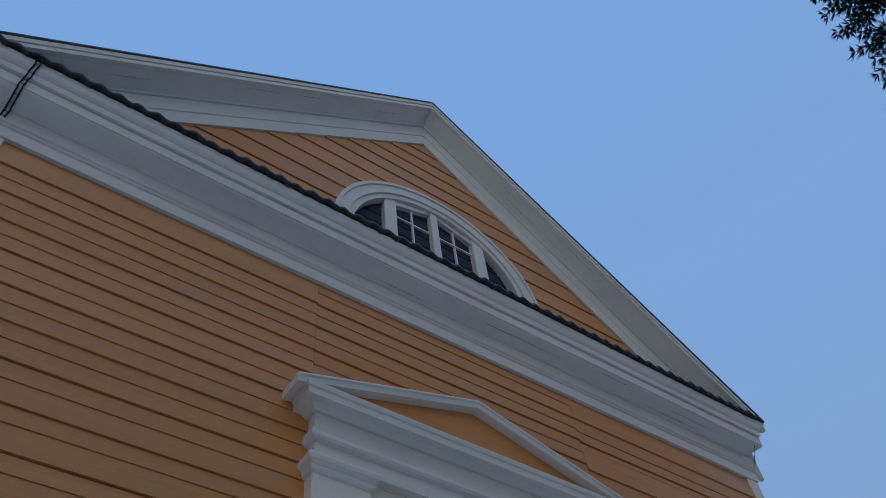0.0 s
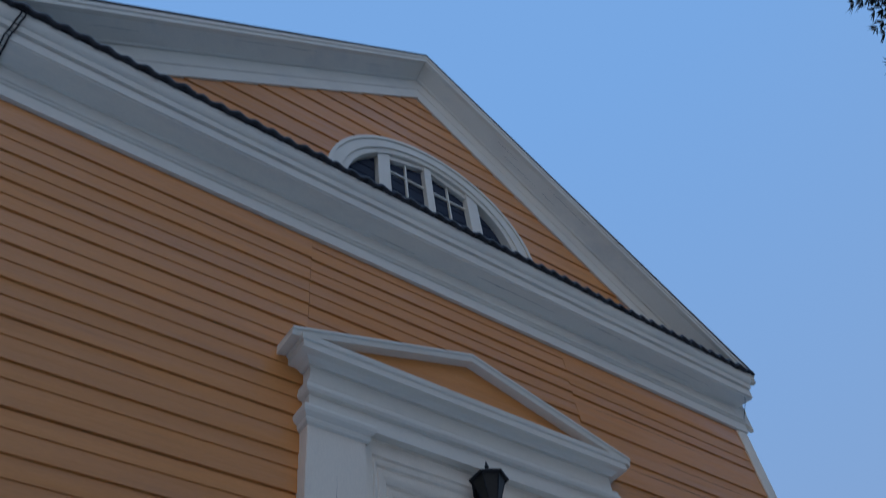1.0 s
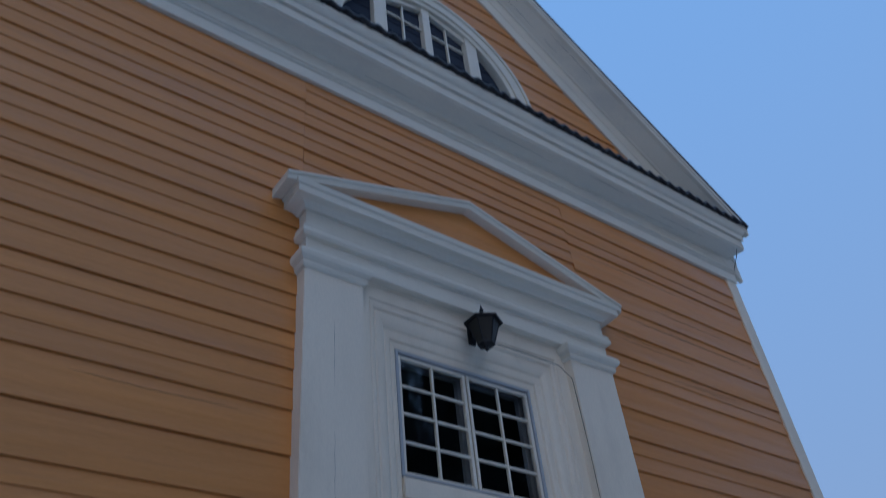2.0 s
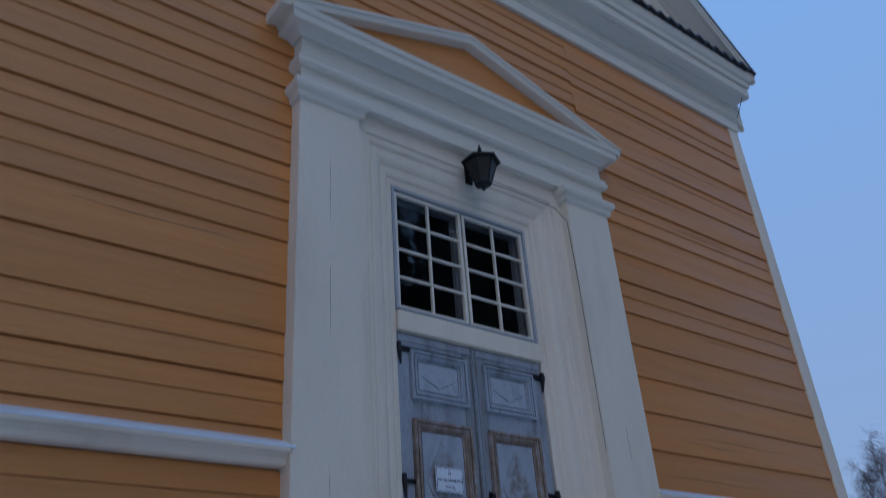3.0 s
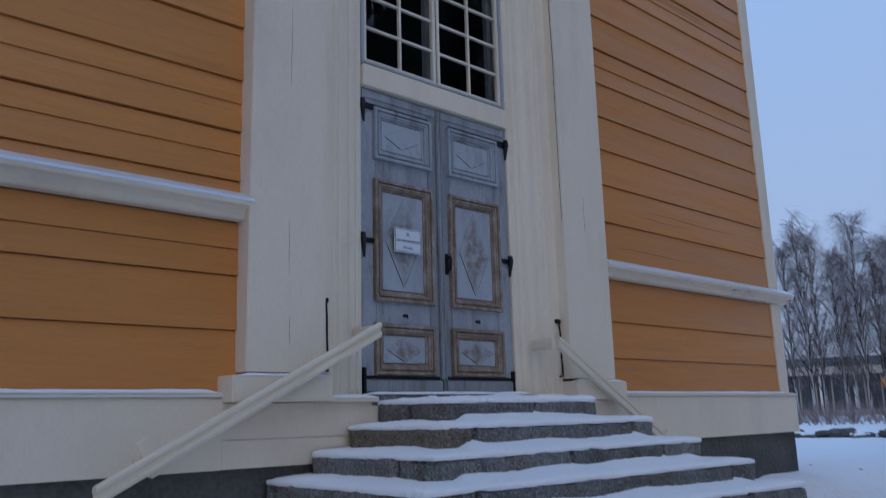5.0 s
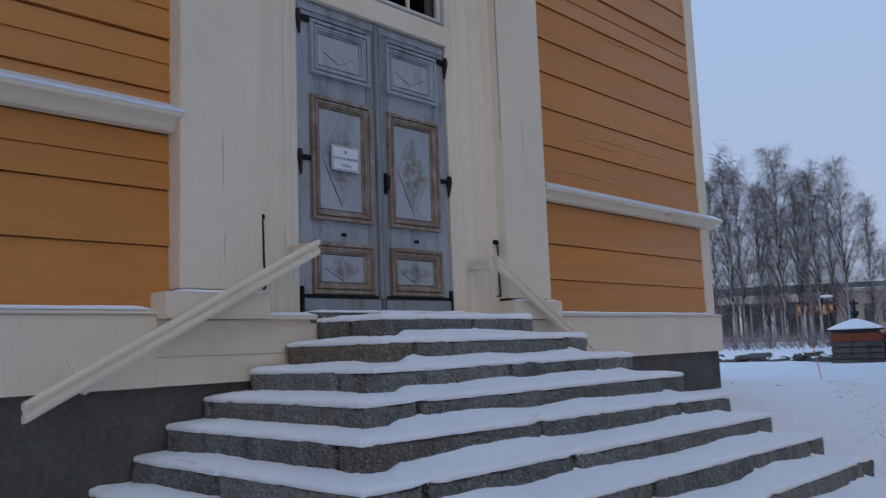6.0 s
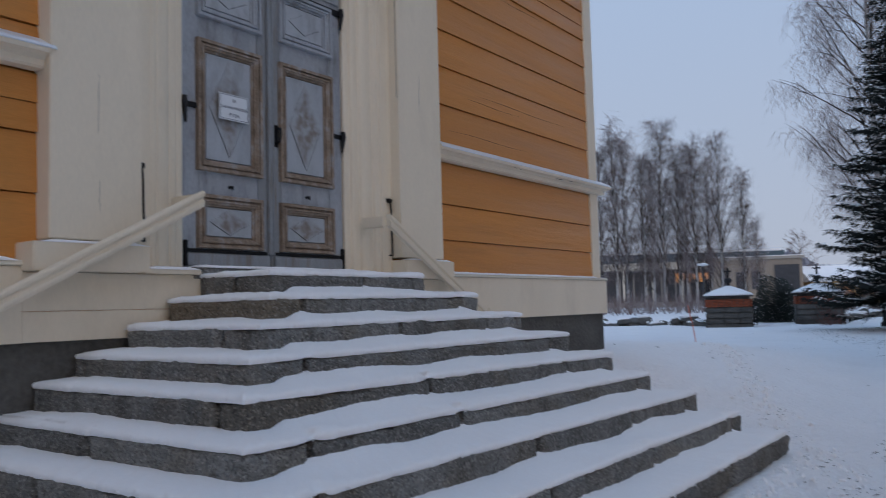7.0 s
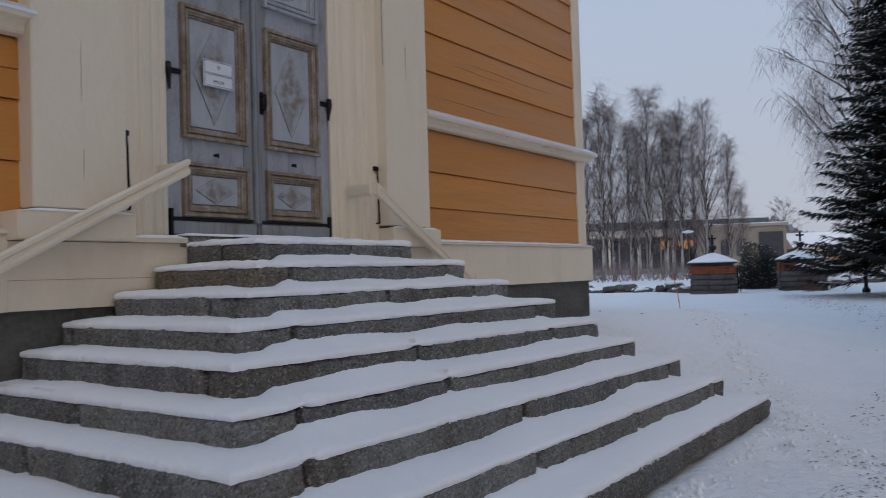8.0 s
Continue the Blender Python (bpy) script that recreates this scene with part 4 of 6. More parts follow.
for k, (yf, xl, xr, top) in enumerate(STEPS):
    z0, z1 = top - 0.186, top - 0.010
    deep = 0.21 if k == 4 else 0.36
    side = SIDE_FROM[k]
    g = 0.007
    cuts = [xl, *FRONT_JOINTS[k], xr]
    if side:      # front stones run through to the corners
        for a, b in zip(cuts, cuts[1:]):
            o = step_rng.uniform(-0.006, 0.006)
            stone(a + g, b - g, yf + o, yf + deep, z0, z1 + step_rng.uniform(-0.006, 0.003), lean=LEAN[k])
        y_a = yf + deep + g
    else:         # corner stones lie along the sides, the front stones between them
        inner = [c for c in cuts if xl + 0.15 < c < xr - 0.15]
        first = inner[0] if inner[0] < xl + 0.5 else xl + 0.34
        last = inner[-1] if inner[-1] > xr - 0.5 else xr - 0.30
        mid = [first] + [c for c in inner if first + 0.05 < c < last - 0.05] + [last]
        for a, b in zip(mid, mid[1:]):
            o = step_rng.uniform(-0.006, 0.006)
            stone(a + g, b - g, yf + o, yf + deep, z0, z1 + step_rng.uniform(-0.006, 0.003), lean=LEAN[k])
        mid_y = -1.04 if k == 5 else WALL_Y - 0.02 if k in (1, 3) else yf + (WALL_Y - yf) * 0.62
        stone(xl, first - g, yf, mid_y - g, z0, z1, GRANITE_TAN if k == 1 else None, LEAN[k])
        stone(last + g, xr, yf, mid_y - g, z0, z1, lean=LEAN[k])
        y_a = mid_y + g
    y_end = WALL_Y if z1 > 1.24 else -0.05
    if y_end - y_a > 0.06:
        stone(xl, xl + 0.36, y_a, y_end, z0, z1, lean=LEAN[k])
        stone(xr - 0.36, xr, y_a, y_end, z0, z1, lean=LEAN[k])
# rubble core under the landing
part("landing_stone", boxed(-0.870, 0.862, -0.47, -0.102, 1.46, 1.638, bevel=0.008), GRANITE, steps_thing)
bm = bmesh.new()
for k, (yf, xl, xr, top) in enumerate(STEPS):
    box(bm, xl + 0.30, xr - 0.30, yf + 0.30, -0.07 - 0.004 * k, -0.3 - 0.01 * k, top - 0.20)
part("core", bm, GRANITE, steps_thing)

# ---- snow on the steps ----
snow_rng = random.Random(11)


def snow_band(outer_a, outer_b, inner_a, inner_b, z, bm, drift, seed, thick=0.036, joints=(), lean=0.0):
    """Snow between an outer edge and the foot of the next step: rounded rim, drift against the riser."""
    length = (Vector(outer_b) - Vector(outer_a)).length
    nu = max(6, int(length / 0.013))
    prof = ((0.010, -0.35), (0.002, 0.10), (0.005, 0.45), (0.018, 0.72), (0.05, 0.88), (0.25, 1.02), (0.5, 1.08), (0.75, 1.25), (0.9, 1.6), (1.04, 1.9))
    rows = []
    for i in range(nu + 1):
        u = i / nu
        o = Vector((*outer_a, 0)).lerp(Vector((*outer_b, 0)), u)
        n = Vector((*inner_a, 0)).lerp(Vector((*inner_b, 0)), u)
        wob = 0.020 * noise.noise((o.x * 2.1 + seed, o.y * 2.1, z)) + 0.010 * noise.noise((o.x * 9 + seed, o.y * 9, z)) + 0.005 * noise.noise((o.x * 27, o.y * 27, z + seed))
        gap = 0.012 * max(0.0, noise.noise((o.x * 23 - seed, o.y * 23, z + 7))) + 0.014 * max(0.0, noise.noise((o.x * 55, o.y * 55, seed)))
        t = thick * (1 + 0.35 * noise.noise((o.x * 3 + 9, o.y * 3, seed)) + 0.25 * noise.noise((o.x * 11, o.y * 11, seed)))
        t_edge = t
        for jx, deep in joints:     # the snow sinks in over the open joints
            dip = deep * math.exp(-((o.x - jx) / 0.05) ** 2)
            gap += 0.026 * dip
            t_edge *= 1 - 0.5 * dip
        row = []
        for v, h in prof:
            p = o.lerp(n, v) if v > 0.1 else o + (n - o).normalized() * (v + max(0, v) * 0)
            if v <= 0.1:
                p = o + (n - o).normalized() * (v + abs(wob) * 0.7 + gap + 0.004)
            hh = (t_edge if v < 0.1 else t) * h
            if v >= 0.25:
                k = (v - 0.25) / 0.75
                flat = thick * (1.02 + 0.25 * noise.noise((p.x * 2.3, p.y * 2.3, seed)))
                mixk = min(1.0, k * 2.2)
                ends = min(u, 1 - u) * length
                hh = t * 1.02 * (1 - mixk) + flat * mixk + k * k * (0.008 + drift * smooth_step(0.16, 0.30, ends)) * (0.6 + 0.7 * (0.5 + noise.noise((p.x * 1.7, p.y * 1.7, seed + 3))))
            hh += (0.003 * noise.noise((p.x * 14, p.y * 14, seed)) + 0.004 * noise.noise((p.x * 45, p.y * 45, seed))) * (1 if h > 0.2 else 0)
            row.append(bm.verts.new((p.x, p.y, z + hh + lean * p.x)))
        rows.append(row)
    for a, b in zip(rows, rows[1:]):
        for j in range(len(prof) - 1):
            bm.faces.new((a[j], b[j], b[j + 1], a[j + 1]))


for k, (yf, xl, xr, top) in enumerate(STEPS):
    bm = bmesh.new()
    if k == 0:
        iy, il, ir = -0.10, -0.40, 0.40
    else:
        iy, il, ir, _ = STEPS[k - 1]
    y_end = WALL_Y + 0.005 if top > 1.24 else -0.055
    zt = top - 0.007
    if k == 0:
        snow_band((xl, -0.10), (xl, yf), (-0.45, -0.10), (-0.45, -0.40), zt, bm, 0.02, k * 3.7, lean=LEAN[k])
        snow_band((xl, yf), (xr, yf), (-0.45, -0.40), (0.45, -0.40), zt, bm, 0.02, k * 3.7, lean=LEAN[k])
        snow_band((xr, yf), (xr, -0.10), (0.45, -0.40), (0.45, -0.10), zt, bm, 0.02, k * 3.7, lean=LEAN[k])
        box(bm, -0.47, 0.47, -0.42, -0.10, zt, zt + 0.045)
    else:
        snow_band((xl, y_end), (xl, yf), (il + 0.012, y_end), (il + 0.012, iy + 0.012), zt, bm, 0.008, k * 3.7, lean=LEAN[k])
        snow_band((xl, yf), (xr, yf), (il + 0.012, iy + 0.012), (ir - 0.012, iy + 0.012), zt, bm, 0.038, k * 3.7, lean=LEAN[k], joints=[(jx, snow_rng.choice((0.0, 0.5, 1.0, 1.2))) for jx in FRONT_JOINTS[k]])
        snow_band((xr, yf), (xr, y_end), (ir - 0.012, iy + 0.012), (ir - 0.012, y_end), zt, bm, 0.015, k * 3.7, lean=LEAN[k])
    bmesh.ops.remove_doubles(bm, verts=bm.verts, dist=0.0008)
    for _ in range(40 + 12 * k):      # crumbs fallen along the edge
        f, r = snow_rng.random(), 0.0025 + 0.0035 * snow_rng.random() ** 2
        x, y = (xl + (xr - xl) * f, yf - 0.002) if snow_rng.random() < 0.72 else (xl - 0.002, yf + (y_end - yf) * f)
        z = zt + LEAN[k] * x + snow_rng.choice((-0.004, 0.0, 0.004))
        bmesh.ops.create_icosphere(bm, subdivisions=1, radius=r, matrix=pose(x, y, z))
    solid("snow_layer", bm, SNOW, "fresh soft snow lying on a granite step", "snow", "snow on the steps", smooth=True)


def snow_strip(x0, x1, y0, y1, z, thick, label):
    """A thin rounded cushion of snow on a ledge."""
    bm = bmesh.new()
    nu = max(4, int((x1 - x0) / 0.05))
    rows = []
    for i in range(nu + 1):
        u = i / nu
        x = x0 + (x1 - x0) * u
        e = min(1.0, min(u, 1 - u) * nu * 0.45 + 0.1)
        t = thick * e * (1 + 0.3 * noise.noise((x * 5, y0, z)))
        w = 0.006 * noise.noise((x * 8, y0 * 3, z))
        rows.append([bm.verts.new((x, y0 + (y1 - y0) * v + (w if v < 0.5 else 0), z + t * h)) for v, h in ((0, 0), (-0.01, 0.5), (0.06, 0.95), (0.5, 1.1), (0.94, 1.0), (1.0, 0.5), (1.0, 0))])
    for a, b in zip(rows, rows[1:]):
        for j in range(6):
            bm.faces.new((a[j], b[j], b[j + 1], a[j + 1]))
    bm.faces.new(rows[0])
    bm.faces.new(rows[-1][::-1])
    return solid("snow_cushion", bm, SNOW, label, "snow", "snow on ledges", smooth=True)


for s in (-1, 1):
    x0, x1 = sorted((s * 0.90, s * 1.355))
    snow_strip(x0, x1, -0.165, -0.06, 1.688, 0.024, "thin snow on the ledge beside the door")
    x0, x1 = sorted((s * 1.37, s * 2.12))
    snow_strip(x0, x1, PF - 0.072, PF - 0.002, 1.832, 0.018, "thin snow on a pilaster base")
    x0, x1 = sorted((s * 2.16, s * 5.80))
    snow_strip(x0, x1, -0.118, -0.036, 1.722, 0.022, "thin line of snow on the skirt ledge")
snow_strip(-0.90, 0.90, -0.10, 0.085, 1.714, 0.022, "thin snow on the door threshold")

# ---- handrails ----
def build_rail(s):
    t = thing("handrail", "cream painted moulded timber handrail on the church wall", "handrail", "handrails beside the steps")
    xa, ya, za = s * 1.035, -0.32, 2.165
    xb, zb = s * 3.01, (1.145 if s < 0 else 1.02)
    prof = [(-0.022, -0.055), (-0.030, -0.035), (-0.030, -0.015), (-0.016, -0.005), (-0.016, 0.010), (-0.034, 0.022), (-0.036, 0.045), (-0.018, 0.058),
            (0.018, 0.058), (0.036, 0.045), (0.034, 0.022), (0.016, 0.010), (0.016, -0.005), (0.030, -0.015), (0.030, -0.035), (0.022, -0.055)]
    bm = bmesh.new()
    run_slope(bm, xa - s * 0.02, za + 0.011, xb, zb, [(ya + y, dz) for y, dz in prof])
    part("rail", bm, CREAM, t)
    bm = bmesh.new()
    box(bm, min(xa - s * 0.055, xa + s * 0.02), max(xa - s * 0.055, xa + s * 0.02), ya + 0.03, -0.02, za - 0.05, za + 0.05, bevel=0.01)
    part("wall_return", bm, CREAM, t)
    bm = bmesh.new()
    xq = s * 2.68
    zq = za + (zb - za) * (xq - xa) / (xb - xa)
    box(bm, -0.05, 0.05, 0.032, 0.058, -0.09, 0.155, bevel=0.014)
    box(bm, -0.04, 0.04, 0.059, 0.225, -0.03, 0.03, bevel=0.008)
    br = part("bracket", bm, CREAM, t)
    br.matrix_basis = pose(xq, ya, zq, 0, math.degrees(math.atan2(za - zb, abs(xb - xa))) * s, 0)
    return t


build_rail(-1)
build_rail(1)


# ---- iron door hooks ----
def build_hook(s):
    t = thing("door_hook", "black iron rod hook hanging on the door surround", "hook", "hooks beside the door")
    x = s * 1.335
    part("plate", boxed(x - 0.03, x + 0.03, -0.085, -0.05, 2.385, 2.425, bevel=0.005), IRON, t)
    bm = bmesh.new()
    tube(bm, [(x + 0.01, -0.075, 2.40), (x + 0.016, -0.078, 2.30), (x + 0.022, -0.075, 2.10), (x + 0.034, -0.072, 1.92), (x + 0.03, -0.075, 1.885), (x - 0.02, -0.078, 1.88)], 0.008, 6)
    part("rod", bm, IRON, t)


build_hook(-1)
build_hook(1)


# ---- wall lantern ----
def build_lantern():
    t = thing("wall_lantern", "black metal lantern on a wall bracket over the door", "wall lamp")
    cx, cy = 0.0, -0.30
    bm = bmesh.new()
    box(bm, -0.045, 0.045, -0.105, -0.068, 6.06, 6.28, bevel=0.01)
    part("back_plate", bm, IRON, t)
    bm = bmesh.new()
    tube(bm, [(0, -0.10, 6.16), (0, -0.16, 6.15), (0, -0.20, 6.19), (0, cy + 0.05, 6.205)], [0.02, 0.018, 0.016, 0.016], 8)
    part("bracket", bm, IRON, t)
    sides = 6
    def ring(r, z):
        return [(cx + r * math.cos(2 * math.pi * (k + 0.5) / sides), cy + r * math.sin(2 * math.pi * (k + 0.5) / sides), z) for k in range(sides)]
    top, low = ring(0.168, 6.205), ring(0.082, 5.945)
    for k in range(sides):
        bm = bmesh.new()
        tube(bm, [top[k], low[k]], 0.010, 5)
        part("cage_bar", bm, IRON, t)
        bm = bmesh.new()
        a, b, c, d = (Vector(p) for p in (top[k], top[(k + 1) % sides], low[(k + 1) % sides], low[k]))
        n = (b - a).cross(d - a).normalized() * 0.003
        vs = [bm.verts.new(p + n) for p in (a, b, c, d)] + [bm.verts.new(p - n) for p in (a, b, c, d)]
        for q in ((0, 1, 2, 3), (7, 6, 5, 4), (0, 4, 5, 1), (1, 5, 6, 2), (2, 6, 7, 3), (3, 7, 4, 0)):
            bm.faces.new([vs[i] for i in q])
        part("pane", bm, LANTERN_GLASS, t, "smoky glass pane")
    bm = bmesh.new()
    rings = [[bm.verts.new(p) for p in ring(r, z)] for r, z in ((0.10, 6.205), (0.205, 6.195), (0.212, 6.215), (0.14, 6.262), (0.06, 6.315), (0.03, 6.33))]
    for a, b in zip(rings, rings[1:]):
        for k in range(sides):
            bm.faces.new((a[k], a[(k + 1) % sides], b[(k + 1) % sides], b[k]))
    bm.faces.new(rings[-1])
    bm.faces.new(rings[0][::-1])
    part("roof", bm, IRON, t)
    bm = bmesh.new()
    tube(bm, [(cx, cy, 6.32), (cx, cy, 6.35), (cx, cy, 6.37), (cx, cy, 6.40), (cx, cy, 6.44)], [0.015, 0.012, 0.026, 0.014, 0.005], 8)
    part("finial", bm, IRON, t)
    bm = bmesh.new()
    rings = [[bm.verts.new(p) for p in ring(r, z)] for r, z in ((0.095, 5.955), (0.095, 5.935), (0.04, 5.915), (0.018, 5.90), (0.022, 5.88), (0.006, 5.86))]
    for a, b in zip(rings, rings[1:]):
        for k in range(sides):
            bm.faces.new((a[k], a[(k + 1) % sides], b[(k + 1) % sides], b[k]))
    bm.faces.new(rings[-1])
    bm.faces.new(rings[0][::-1])
    part("base", bm, IRON, t)


LANTERN_GLASS = material("smoky_glass", (0.022, 0.021, 0.018), 0.35, spread=0.2, scale=10, fine=60, spec=0.2)
build_lantern()

# ---- notice on the door ----
sign = thing("notice", "small white plastic notice with dark lettering fixed to the door", "sign")
part("plate", boxed(-0.557, -0.267, DY - 0.040, DY - 0.031, 2.894, 3.103, bevel=0.002), SIGN_WHITE, sign)
for x0, x1, z0, z1 in ((-0.549, -0.275, 2.902, 2.905), (-0.549, -0.275, 3.092, 3.095), (-0.549, -0.546, 2.9055, 3.0915), (-0.278, -0.275, 2.9055, 3.0915)):
    part("border", boxed(x0, x1, DY - 0.0420, DY - 0.0402, z0, z1), SIGN_INK, sign)
for text, zc, size in (("EI", 3.052, 0.040), ("TALVIKUNNOSSA", 2.994, 0.034), ("PITOA", 2.936, 0.036)):
    cu = bpy.data.curves.new("words", "FONT")
    cu.body, cu.size, cu.align_x, cu.align_y, cu.extrude = text, size, "CENTER", "CENTER", 0.0006
    tmp = bpy.data.objects.new("words", cu)
    me = bpy.data.meshes.new_from_object(tmp)
    bpy.data.objects.remove(tmp)
    me.materials.clear()
    me.materials.append(SIGN_INK)
    ob = new("words", me)
    ob.parent = sign
    ob.matrix_basis = pose(-0.412, DY - 0.0412, zc, 90, 0, 0)

# ---- wires on the cornice ----
bm = bmesh.new()
way = ((-0.50, 10.39), (-0.508, 10.345), (-0.45, 10.30), (-0.445, 10.25), (-0.425, 10.195), (-0.382, 10.145), (-0.378, 10.06), (-0.342, 10.03), (-0.342, 9.88), (-0.31, 9.848), (-0.09, 9.782), (-0.06, 9.765), (-0.058, 9.55))
for dx in (-0.024, 0.024):
    tube(bm, [(-5.87 - 0.004 * k + dx + 0.006 * math.sin(2.3 * k + 9 * dx), y, z) for k, (y, z) in enumerate(way)], 0.010, 5)
for k, (y, z) in enumerate(((-0.508, 10.335), (-0.44, 10.23), (-0.385, 10.12), (-0.347, 10.0), (-0.347, 9.90), (-0.24, 9.825), (-0.14, 9.795), (-0.064, 9.70), (-0.064, 9.60))):
    tube(bm, [(-5.904 - 0.006 * k, y - 0.004, z), (-5.836 - 0.006 * k, y - 0.004, z)], 0.0045, 5)
solid("heating_cable", bm, IRON, "black twin cable clipped across the white cornice", "cable")
bm = bmesh.new()
tube(bm, [(6.08, -0.30, 9.911), (6.11, -0.27, 9.836), (6.13, -0.20, 9.735), (6.11, -0.12, 9.583), (6.08, -0.10, 9.507)], 0.006, 5)
solid("loose_wire", bm, IRON, "thin loose wire hanging at the cornice corner", "wire")


# ---- trees ----
def tree_tubes(bm, pts, r0, r1, sides):
    n = len(pts) - 1
    tube(bm, pts, [r0 + (r1 - r0) * i / n for i in range(n + 1)], sides)


def twig_mesh(name, strands, mats, parent):
    """Many thin strands as slim three-sided sticks; strands: (points, radius, material index)."""
    verts, faces, mi = [], [], []
    for pts, r, m in strands:
        base = len(verts)
        n = len(pts)
        for i, p in enumerate(pts):
            rr = r * (1 - 0.6 * i / (n - 1))
            for k in range(3):
                a = 2.094 * k
                verts.append((p[0] + rr * math.cos(a), p[1] + rr * math.sin(a), p[2] + rr * 0.4 * math.cos(a + 1)))
        for i in range(n - 1):
            for k in range(3):
                a, b = base + i * 3 + k, base + i * 3 + (k + 1) % 3
                faces.append((a, b, b + 3, a + 3))
                mi.append(m)
    me = bpy.data.meshes.new(name)
    me.from_pydata(verts, [], faces)
    for m in mats:
        me.materials.append(m)
    me.polygons.foreach_set("material_index", mi)
    ob = new(name, me)
    ob.parent = parent
    return ob


def birch(label, height, seed, spread=0.30, limbs=34, twigs=26, thick=0.16, droop=1.0, group="birch group", low=0.18, sub=3, lean=(0, 0), twig_r=0.010, steep=0.0, forks=2, twig_len=1.0, frost=0.35, hang=0.0):
    """A winter birch: pale trunk, rising limbs and long hanging twigs."""
    r = random.Random(seed)
    t = thing("birch_tree", label, "tree", group)
    bm = bmesh.new()
    trunk, p = [], Vector((0, 0, -0.3))
    for i in range(13):
        trunk.append(Vector((lean[0] * (i / 12) ** 1.5 + r.uniform(-0.03, 0.03) * height * 0.06 * i / 4, lean[1] * (i / 12) ** 1.5 + r.uniform(-0.03, 0.03) * height * 0.06 * i / 4, -0.3 + (height * 0.94 + 0.3) * i / 12)))
    tree_tubes(bm, trunk, thick, 0.015, 8)
    part("trunk", bm, BIRCH_BARK, t)
    strands = []
    bm = bmesh.new()
    for b in range(limbs):
        f = low + (0.97 - low) * (b + r.random()) / limbs
        i = f * 12
        base = trunk[int(i)].lerp(trunk[min(12, int(i) + 1)], i - int(i))
        az = b * 2.4 + r.uniform(-0.5, 0.5)
        shape = math.sin(min(1.0, (1 - f) * 1.5 + 0.12) * math.pi / 2)
        length = height * spread * (0.35 + 0.75 * shape) * r.uniform(0.7, 1.15)
        el = r.uniform(0.6, 1.0) + steep
        pts, d = [base], Vector((math.cos(az) * math.cos(el), math.sin(az) * math.cos(el), math.sin(el)))
        nseg = 7
        for k in range(nseg):
            d = (d + Vector((r.uniform(-0.12, 0.12), r.uniform(-0.12, 0.12), -0.10 * droop * k / 3))).normalized()
            pts.append(pts[-1] + d * length / nseg)
        tree_tubes(bm, pts, thick * 0.32 * (1.1 - f) + 0.012, 0.006, 5)
        stems = [(pts, az, twigs)]
        for _ in range(forks):
            g = r.uniform(0.25, 0.85) * nseg
            q = pts[int(g)].lerp(pts[int(g) + 1], g - int(g))
            a2 = az + r.uniform(-1.0, 1.0)
            e2 = el + r.uniform(-0.5, 0.3)
            d2 = Vector((math.cos(a2) * math.cos(e2), math.sin(a2) * math.cos(e2), math.sin(e2)))
            ln2, sp = length * r.uniform(0.3, 0.6), [q]
            for k in range(nseg):
                d2 = (d2 + Vector((r.uniform(-0.15, 0.15), r.uniform(-0.15, 0.15), -0.09 * droop * k / 3))).normalized()
                sp.append(sp[-1] + d2 * ln2 / nseg)
            tree_tubes(bm, sp, 0.4 * (thick * 0.32 * (1.1 - f) + 0.012), 0.004, 4)
            stems.append((sp, a2, twigs // 2))
        for stem, az2, count in stems:
            for j in range(count):
                k = r.uniform(0.2, 0.999) * nseg
                q = stem[int(k)].lerp(stem[int(k) + 1], k - int(k))
                a2 = az2 + r.uniform(-1.7, 1.7)
                e2 = r.uniform(-0.1, 1.1)
                dd = Vector((math.cos(a2) * math.cos(e2), math.sin(a2) * math.cos(e2), math.sin(e2)))
                ln = r.uniform(0.5, 1.3) * twig_len
                path = [q]
                for s in range(3):
                    dd = (dd + Vector((r.uniform(-0.2, 0.2), r.uniform(-0.2, 0.2), -0.65 * (hang or droop)))).normalized()
                    path.append(path[-1] + dd * ln / 3)
                strands.append(([tuple(v) for v in path], twig_r, 1 if r.random() < frost else 0))
                for _ in range(sub):
                    q2 = path[r.randrange(1, 3)]
                    d3 = Vector((r.uniform(-0.8, 0.8), r.uniform(-0.8, 0.8), r.uniform(-0.3, 0.6))).normalized()
                    pp = [q2]
                    for s in range(2):
                        d3 = (d3 + Vector((0, 0, -0.85 * (hang or droop)))).normalized()
                        pp.append(pp[-1] + d3 * ln * 0.38)
                    strands.append(([tuple(v) for v in pp], twig_r * 0.65, 1 if r.random() < frost else 0))
    part("branchwork", bm, BARK, t)
    twig_mesh("crown", strands, (TWIG, TWIG_FROST), t)
    return t


def at(az, dist):
    """A place seen from the foot of the steps, by compass angle from the x axis and distance."""
    az -= 1.05
    x, y = -4.5 + dist * math.cos(radians(az)), -4.95 + dist * math.sin(radians(az))
    return x, y, ground_z(x, y)


